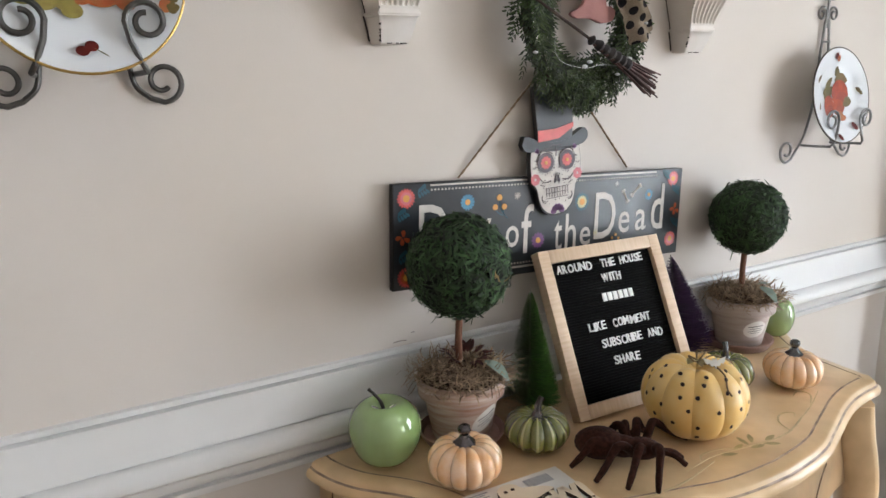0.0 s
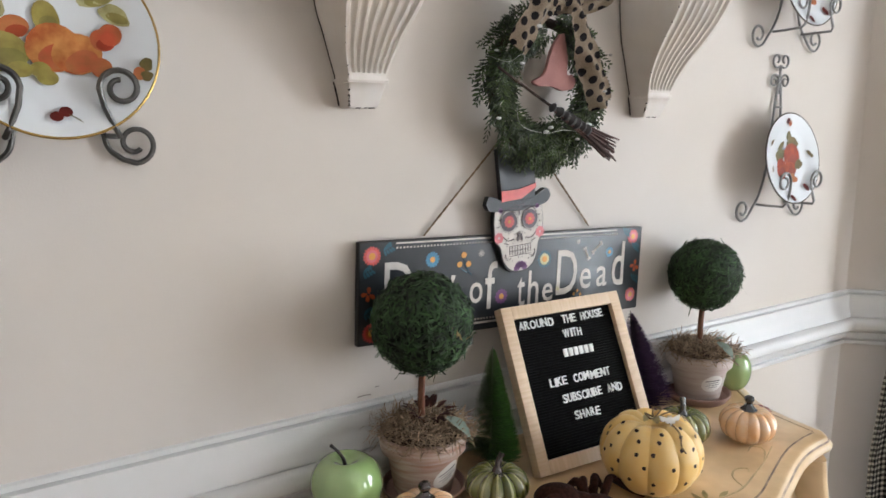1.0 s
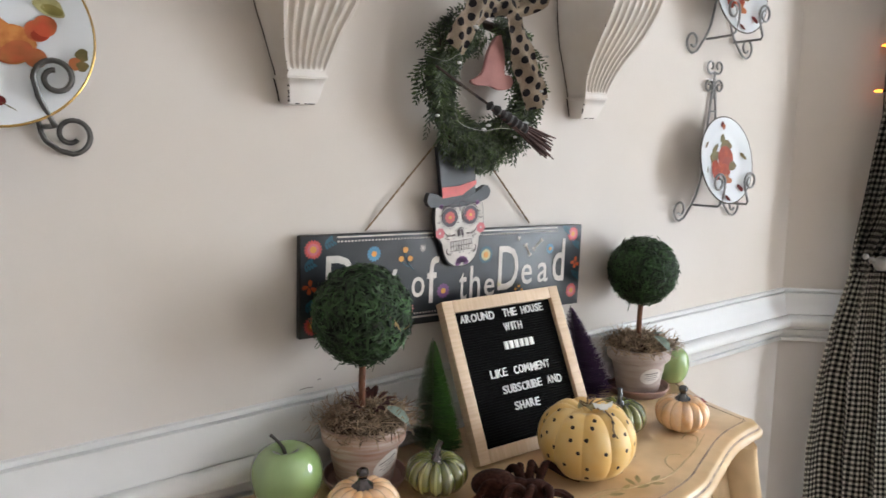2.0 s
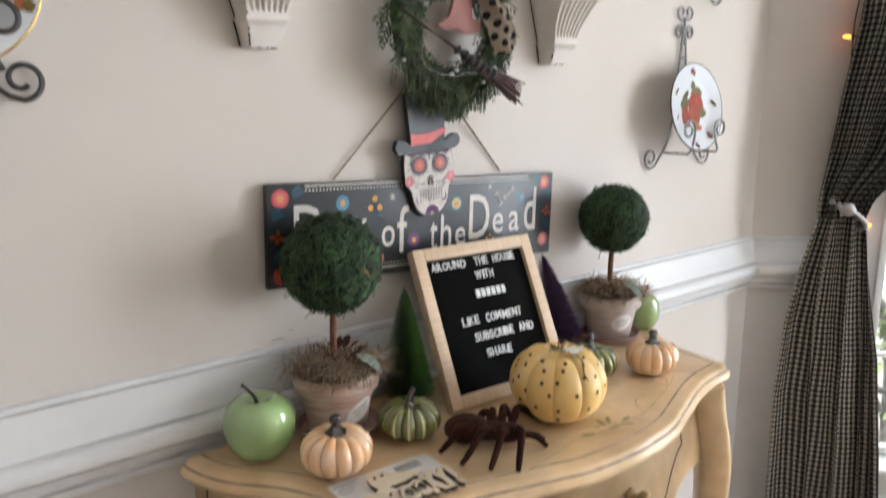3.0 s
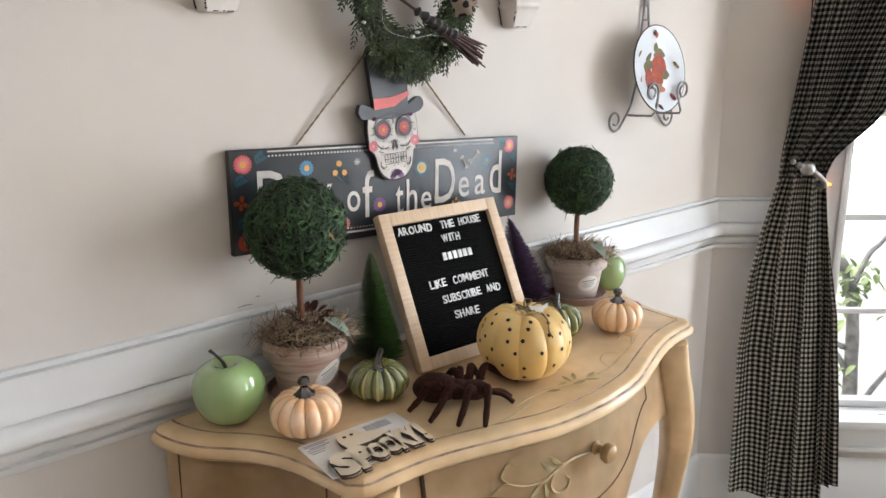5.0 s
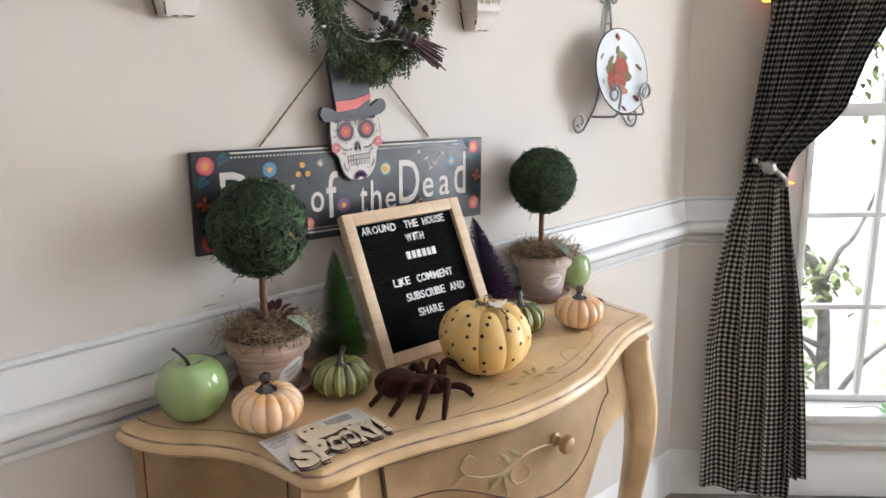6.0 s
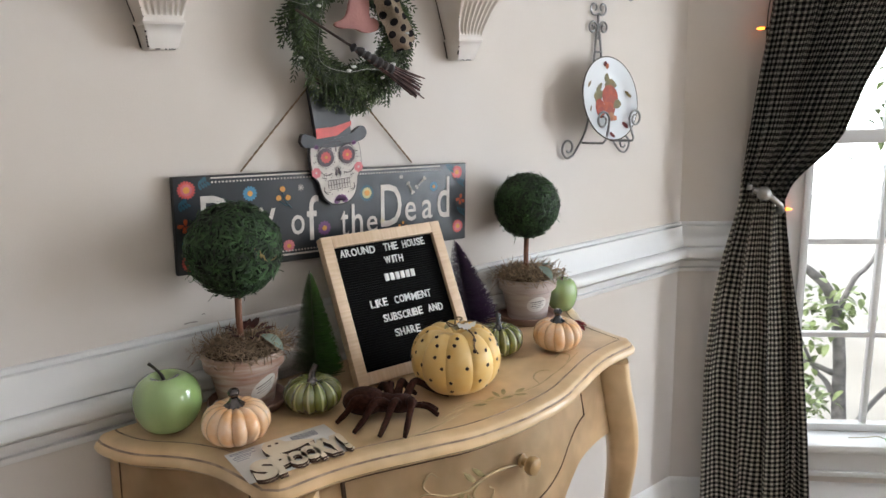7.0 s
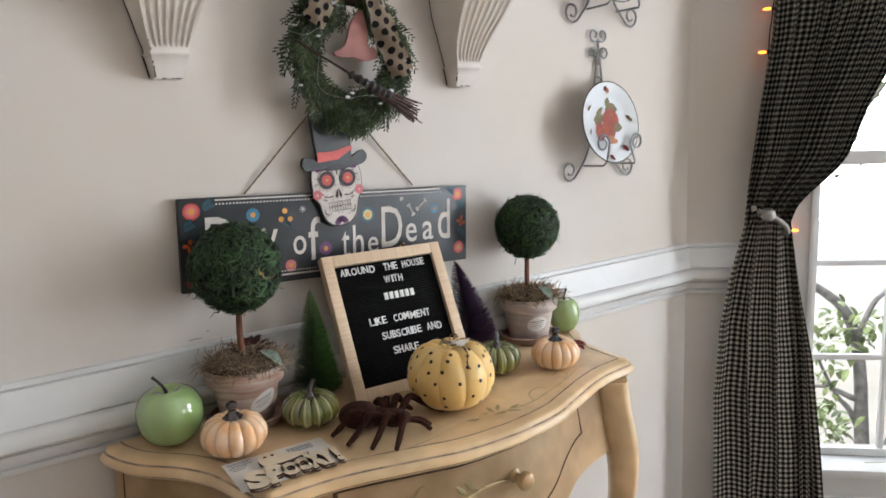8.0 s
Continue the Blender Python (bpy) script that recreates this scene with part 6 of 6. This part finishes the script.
def plate_rack(x, z, label, group, spread=0.083, g=0.0026, iron=None):
    iron = iron or IRON
    ob = thing("plate_rack", pose(x, 0, z), label, "plate rack", group)
    for s in (-1, 1):
        legs = spline([(s * 0.006, -0.006, 0.15), (s * 0.013, -0.006, 0.09), (s * 0.022, -0.006, -0.01), (s * 0.042, -0.006, -0.075), (s * (spread - 0.030), -0.007, -0.110), (s * (spread - 0.015), -0.008, -0.1255)], 6)
        cur = scroll(s * spread, -0.107, 0.0235, -math.pi / 2, 1.12 * s, -0.008)
        part("leg", tube([*legs, *[Vector(p) for p in cur]], g, 8), iron, ob, "curled wire leg")
        hook = [Vector((s * 0.050, -0.006, -0.098)), Vector((s * 0.052, -0.03, -0.098)), Vector((s * 0.054, -0.070, -0.097)), Vector((s * 0.050, -0.075, -0.090)), Vector((s * 0.040, -0.074, -0.066))]
        cur = [Vector(p) for p in scroll(s * 0.058, -0.046, 0.0215, math.pi if s > 0 else 0, -1.25 * s, -0.073, 0.4)]
        part("hook", tube([*hook, *cur], g, 8), iron, ob, "wire hook in front of the plate")
        c1 = [Vector((0, -0.006, 0.155))] + [Vector(p) for p in scroll(s * 0.014, 0.205, 0.0165, -math.pi / 2 - s * 0.9, 1.05 * s, -0.006, 0.35)]
        part("heart_scroll", tube(c1, g * 0.9, 8), iron, ob)
        c2 = [Vector((s * 0.004, -0.006, 0.135))] + [Vector(p) for p in scroll(s * 0.019, 0.162, 0.0155, math.pi / 2 + s * 1.5, -1.3 * s, -0.006, 0.3)]
        part("scroll", tube(c2, g * 0.9, 8), iron, ob)
    part("cross_bar", tube([(-0.012, -0.008, 0.108), (0.012, -0.008, 0.108)], g * 0.8, 8), iron, ob)
    return ob


def plate(x, z, r, rim, label, spots, group, tilt=-9):
    """A dished plate that faces the room; spots are painted rounds (x, z, half width, half height, material, turn)."""
    m = pose(x, -0.050, z) @ pose(0, 0, 0, tilt, 0, 0)
    ob = thing("plate", m, label, "plate", group)
    face = Matrix(((1, 0, 0, 0), (0, 0, -1, 0), (0, 1, 0, 0), (0, 0, 0, 1)))
    part("dish", lathe([(0, 0.0), (0.60 * r, 0.0), (0.68 * r, 0.003), (0.98 * r, 0.0095), (r, 0.0115), (0.985 * r, 0.0135), (0.70 * r, 0.0065), (0.62 * r, 0.0035), (0, 0.003)], 64, None, face), CHINA, ob, "white glazed china")
    part("rim", tube([(r * math.cos(a), -0.0125, r * math.sin(a)) for a in np.linspace(0, 2 * math.pi, 65)], 0.0016, 8), rim, ob, "fine coloured rim line")

    def lift(px, pz):
        q = math.hypot(px, pz) / r
        return -float(np.interp(q, [0, 0.62, 0.70, 0.985], [0.003, 0.0035, 0.0065, 0.0135])) - 0.0004

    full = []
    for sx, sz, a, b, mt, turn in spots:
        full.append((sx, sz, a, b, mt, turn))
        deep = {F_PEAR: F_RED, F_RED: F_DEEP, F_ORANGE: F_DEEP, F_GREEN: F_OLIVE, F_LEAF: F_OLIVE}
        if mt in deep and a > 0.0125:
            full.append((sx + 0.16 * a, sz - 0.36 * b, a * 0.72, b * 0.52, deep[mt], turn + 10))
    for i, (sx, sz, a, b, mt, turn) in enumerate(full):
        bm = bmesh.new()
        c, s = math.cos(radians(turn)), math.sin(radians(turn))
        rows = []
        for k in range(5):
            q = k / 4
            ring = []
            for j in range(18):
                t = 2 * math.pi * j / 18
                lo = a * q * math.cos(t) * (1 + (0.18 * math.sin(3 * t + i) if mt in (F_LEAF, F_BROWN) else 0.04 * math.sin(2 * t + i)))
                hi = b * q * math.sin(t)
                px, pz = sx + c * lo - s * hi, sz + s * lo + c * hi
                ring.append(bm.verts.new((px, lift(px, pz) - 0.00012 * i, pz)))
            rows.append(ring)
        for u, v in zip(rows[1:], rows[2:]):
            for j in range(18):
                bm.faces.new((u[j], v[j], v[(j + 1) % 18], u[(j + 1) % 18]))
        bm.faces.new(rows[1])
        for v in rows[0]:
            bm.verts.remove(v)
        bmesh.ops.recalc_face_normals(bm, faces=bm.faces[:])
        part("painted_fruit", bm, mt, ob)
    return ob


BIG = [(-0.060, 0.045, 0.016, 0.026, F_LEAF, 30), (0.045, 0.058, 0.026, 0.017, F_LEAF, 20), (0.030, 0.072, 0.020, 0.013, F_LEAF, 70), (0.0, 0.070, 0.018, 0.012, F_LEAF, 120), (-0.075, 0.01, 0.010, 0.012, F_LEAF, 0),
       (0.060, 0.032, 0.016, 0.010, F_LEAF, -30), (-0.058, 0.014, 0.014, 0.013, F_RED, 0), (-0.036, 0.014, 0.014, 0.012, F_RED, 0), (-0.050, -0.012, 0.026, 0.021, F_GREEN, 0), (-0.006, 0.024, 0.013, 0.019, F_GREEN, 10), (-0.002, -0.006, 0.026, 0.026, F_PEAR, 0),
       (0.020, -0.012, 0.024, 0.022, F_PEAR, 20), (0.046, 0.004, 0.013, 0.012, F_RED, 0), (0.054, 0.010, 0.012, 0.012, F_RED, 0), (0.042, -0.026, 0.011, 0.011, F_RED, 0), (-0.034, -0.030, 0.012, 0.0085, F_GREEN, 0), (-0.016, -0.030, 0.010, 0.0085, F_GREEN, 0),
       (-0.010, -0.038, 0.0105, 0.008, F_GREEN, 0), (0.087, -0.022, 0.0065, 0.0075, F_BROWN, 0), (0.079, -0.032, 0.0065, 0.0075, F_RED, 0), (0.086, -0.035, 0.006, 0.006, F_BROWN, 0), (-0.006, -0.079, 0.0065, 0.0055, F_DARK, 0), (0.003, -0.074, 0.0065, 0.0058, F_DARK, 0),
       (0.012, -0.081, 0.008, 0.0007, F_BROWN, -35)]
SMALL = [(0.004, 0.048, 0.010, 0.008, F_BROWN, 60), (-0.026, 0.026, 0.014, 0.006, F_BROWN, 40), (-0.032, 0.008, 0.018, 0.012, F_BROWN, 30), (0.014, 0.034, 0.020, 0.012, F_BROWN, 0), (-0.030, -0.020, 0.016, 0.022, F_ORANGE, 0), (0.008, 0.004, 0.028, 0.028, F_ORANGE, 0),
         (0.000, -0.022, 0.020, 0.016, F_ORANGE, 0), (0.030, -0.012, 0.014, 0.010, F_BROWN, 20), (0.004, -0.040, 0.012, 0.010, F_RED, 0), (0.014, -0.044, 0.010, 0.006, F_RED, 0), (-0.006, 0.078, 0.006, 0.006, F_DARK, 0), (0.002, 0.073, 0.005, 0.006, F_RED, 0),
         (-0.066, 0.034, 0.010, 0.0035, F_BROWN, 40), (0.066, 0.010, 0.008, 0.004, F_BROWN, -50), (0.072, 0.004, 0.004, 0.004, F_BROWN, 0), (0.042, -0.062, 0.010, 0.006, F_DARK, -50), (-0.010, -0.082, 0.009, 0.005, F_DARK, -40), (-0.070, -0.02, 0.008, 0.003, F_BROWN, 60)]
plate_rack(-0.365, 1.412, "grey wire plate rack with curled feet on the wall", "plate racks", 0.079, 0.0032, IRON_DARK)
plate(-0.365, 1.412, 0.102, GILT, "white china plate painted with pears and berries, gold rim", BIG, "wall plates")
for x, z in ((1.000, 1.252), (1.013, 1.611)):
    plate_rack(x, z, "grey wire plate rack with heart-shaped top scrolls", "plate racks", 0.100)
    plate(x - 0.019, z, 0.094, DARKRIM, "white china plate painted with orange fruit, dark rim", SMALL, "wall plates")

# ---- string of orange bulbs by the window ----
AMBER = mat("amber_bulb", (1.0, 0.20, 0.02), 0.3, emit=9.0)
CORD = mat("green_cord", (0.02, 0.03, 0.02), 0.6)
string = thing("string_lights", WB @ pose(0, 0, 0), "string of small lit amber bulbs along the window casing", "string lights")
part("cord", tube(spline([(0.215, -0.026, 1.9), (0.200, -0.024, 1.55), (0.192, -0.022, 1.42), (0.205, -0.024, 1.2), (0.235, -0.026, 1.02), (0.252, -0.030, 0.951)], 10), 0.0016, 6), CORD, string)
for s, y, z, tilt in ((0.268, -0.034, 0.950, 90), (0.176, -0.034, 1.415, -90), (0.184, -0.034, 1.522, -90)):
    m = pose(s, y, z, 0, tilt, 0)
    b = part("bulb", lathe([(0, -0.006), (0.0028, -0.006), (0.0036, 0.0), (0.0034, 0.005), (0.0018, 0.011), (0, 0.0135)], 12, None, m), AMBER, string, "lit amber bulb")
    part("socket", lathe([(0, -0.016), (0.0032, -0.016), (0.0034, -0.0062), (0, -0.0062)], 12, None, m), CORD, b)

# ---- trailing leaf on the window stool ----
sl = thing("leaf_garland", WB @ pose(0.595, -0.018, 0.277), "green artificial leaf with a curling stem on the window sill", "garland")
bm = bmesh.new()
rl = random.Random(6)
for d, o in (((0.2, -0.9, 0.15), (0, 0)), ((0.95, -0.3, 0.2), (0.004, 0)), ((0.7, 0.6, 0.25), (0.004, 0.005)), ((-0.4, -0.8, 0.3), (0.0, 0.0))):
    leaf(bm, Vector((o[0], o[1], 0.008)), Vector(d).normalized(), 0.035, 0.028, rl)
part("leaves", bm, mat("bright_leaf", (0.10, 0.26, 0.05), 0.45, vary=0.15, scale=60), sl, "bright green leaves")
part("tendril", tube(spline([(0, 0, 0.006), (-0.03, 0.004, 0.016), (-0.06, 0.002, 0.014), (-0.085, 0.006, 0.010), (-0.11, 0.0, 0.012)], 6), 0.0011, 6), VINE_GREEN, sl)

# ---- a picture of the wall's small scuffs ----
SCUFF = mat("grey_scuff", (0.30, 0.27, 0.25), 0.8)
sc = thing("wall_scuff", pose(0.03, 0, 0.927), "small dark scuff marks on the painted wall", "scuff")
for x0, x1, z, r in ((-0.03, -0.008, -0.006, 0.0009), (0.0, 0.006, 0.004, 0.0008)):
    part("mark", tube([(x0, -0.0002, z), ((x0 + x1) / 2, -0.0003, z + 0.001), (x1, -0.0002, z)], r, 5), SCUFF, sc)

# ---- outside ----
PAVING = mat("pale_concrete", (0.50, 0.49, 0.46), 0.9, vary=0.1, scale=3, stain=0.1, stain_scale=0.6)
BARK = mat("grey_bark", (0.34, 0.33, 0.33), 0.9, vary=0.25, scale=30, bump=0.6, bump_scale=60)
LEAF = mat("garden_leaf", (0.34, 0.44, 0.20), 0.55, vary=0.25, scale=30, island=0.5)
bm = bmesh.new()
box(bm, -400, 400, -400, 400, -0.42, -0.30)
setting("ground", bm, PAVING, "pale sunlit paving outside the house")
shrub = thing("garden_tree", WB @ pose(0.86, 0.9, -0.3), "slender grey crooked tree with sparse green leaves outside", "tree")
trunk = [(0.0, 0, 0.0), (-0.01, 0, 0.22), (-0.02, 0, 0.35), (-0.03, 0, 0.5), (-0.055, 0, 0.66), (-0.10, 0, 0.78), (-0.17, 0.01, 0.85), (-0.30, 0.02, 0.95), (-0.42, 0.05, 1.2)]
pts = spline(trunk, 6)
part("trunk", tube(pts, [0.030 - 0.016 * i / len(pts) for i in range(len(pts))], 10), BARK, shrub, "grey crooked trunk")
rt = random.Random(21)
limbs = [[(-0.05, 0, 0.42), (-0.11, 0, 0.45), (-0.17, 0, 0.47), (-0.3, 0.02, 0.46)], [(-0.03, 0, 0.30), (-0.07, 0, 0.38), (-0.12, 0, 0.44), (-0.2, 0, 0.6)], [(-0.055, 0, 0.66), (0.02, 0.05, 0.8), (0.12, 0.1, 0.9), (0.3, 0.2, 1.3)], [(0.0, 0, 0.1), (0.2, 0.1, 0.3), (0.5, 0.2, 0.5), (0.8, 0.3, 0.9)],
         [(-0.3, 0.02, 0.95), (-0.2, 0.1, 1.3), (0.1, 0.2, 1.7)]]
for l_ in limbs:
    p = spline(l_, 6)
    part("limb", tube(p, [0.013 - 0.008 * i / len(p) for i in range(len(p))], 8), BARK, shrub)
bm = bmesh.new()
for cx, cy, cz, sx, sz, n in ((-0.12, -0.02, 0.72, 0.08, 0.09, 60), (-0.15, 0, 0.58, 0.06, 0.10, 50), (-0.02, -0.02, 0.72, 0.06, 0.06, 30), (-0.12, 0, 0.30, 0.07, 0.06, 45), (-0.14, 0, 0.36, 0.05, 0.05, 30), (0.25, 0.2, 1.55, 0.35, 0.25, 160), (0.05, 0.3, 2.0, 0.5, 0.35, 240), (0.6, 0.3, 0.5, 0.25, 0.2, 60)):
    for k in range(n):
        p = Vector((rt.gauss(cx, sx * 0.6), rt.gauss(cy, 0.07), rt.gauss(cz, sz * 0.6)))
        leaf(bm, p, Vector((rt.uniform(-1, 1), rt.uniform(-1, 1), rt.uniform(-1, 0.5))).normalized(), rt.uniform(0.03, 0.06), 0.026, rt)
part("leaves", bm, LEAF, shrub, "sparse green leaves", True, "stuff")

# ---- floor tiles, inside the room ----
tile_me = None
for i in range(-10, 8):
    for j in range(-13, 1):
        x, y = i * 0.33, j * 0.33 - 0.17
        if x < -3.0 or x + y > CX - 0.30 or x > 2.0 or y < -4.0:
            continue
        if tile_me is None:
            bm = bmesh.new()
            box(bm, -0.163, 0.163, -0.163, 0.163, -0.008, 0.0, None, 0.002)
            t_ = part("floor_tile", bm, FLOOR, floor)
            tile_me = t_.data
        else:
            t_ = new("floor_tile", tile_me)
            t_.parent = floor
        t_.location = (x, y, 0)

# glowing card for bright hazy sky and distance beyond the bay window; lights room
HAZE_CARD = bpy.data.materials.new("glowing_haze_card")
HAZE_CARD.use_nodes = True
hn = HAZE_CARD.node_tree
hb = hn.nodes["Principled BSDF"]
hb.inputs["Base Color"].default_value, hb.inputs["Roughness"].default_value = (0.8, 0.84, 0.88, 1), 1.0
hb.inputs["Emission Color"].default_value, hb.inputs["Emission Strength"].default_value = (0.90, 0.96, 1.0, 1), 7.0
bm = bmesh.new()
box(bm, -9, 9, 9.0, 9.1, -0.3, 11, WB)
setting("backdrop", bm, HAZE_CARD, "glowing white card standing in for hazy daylight beyond the garden")
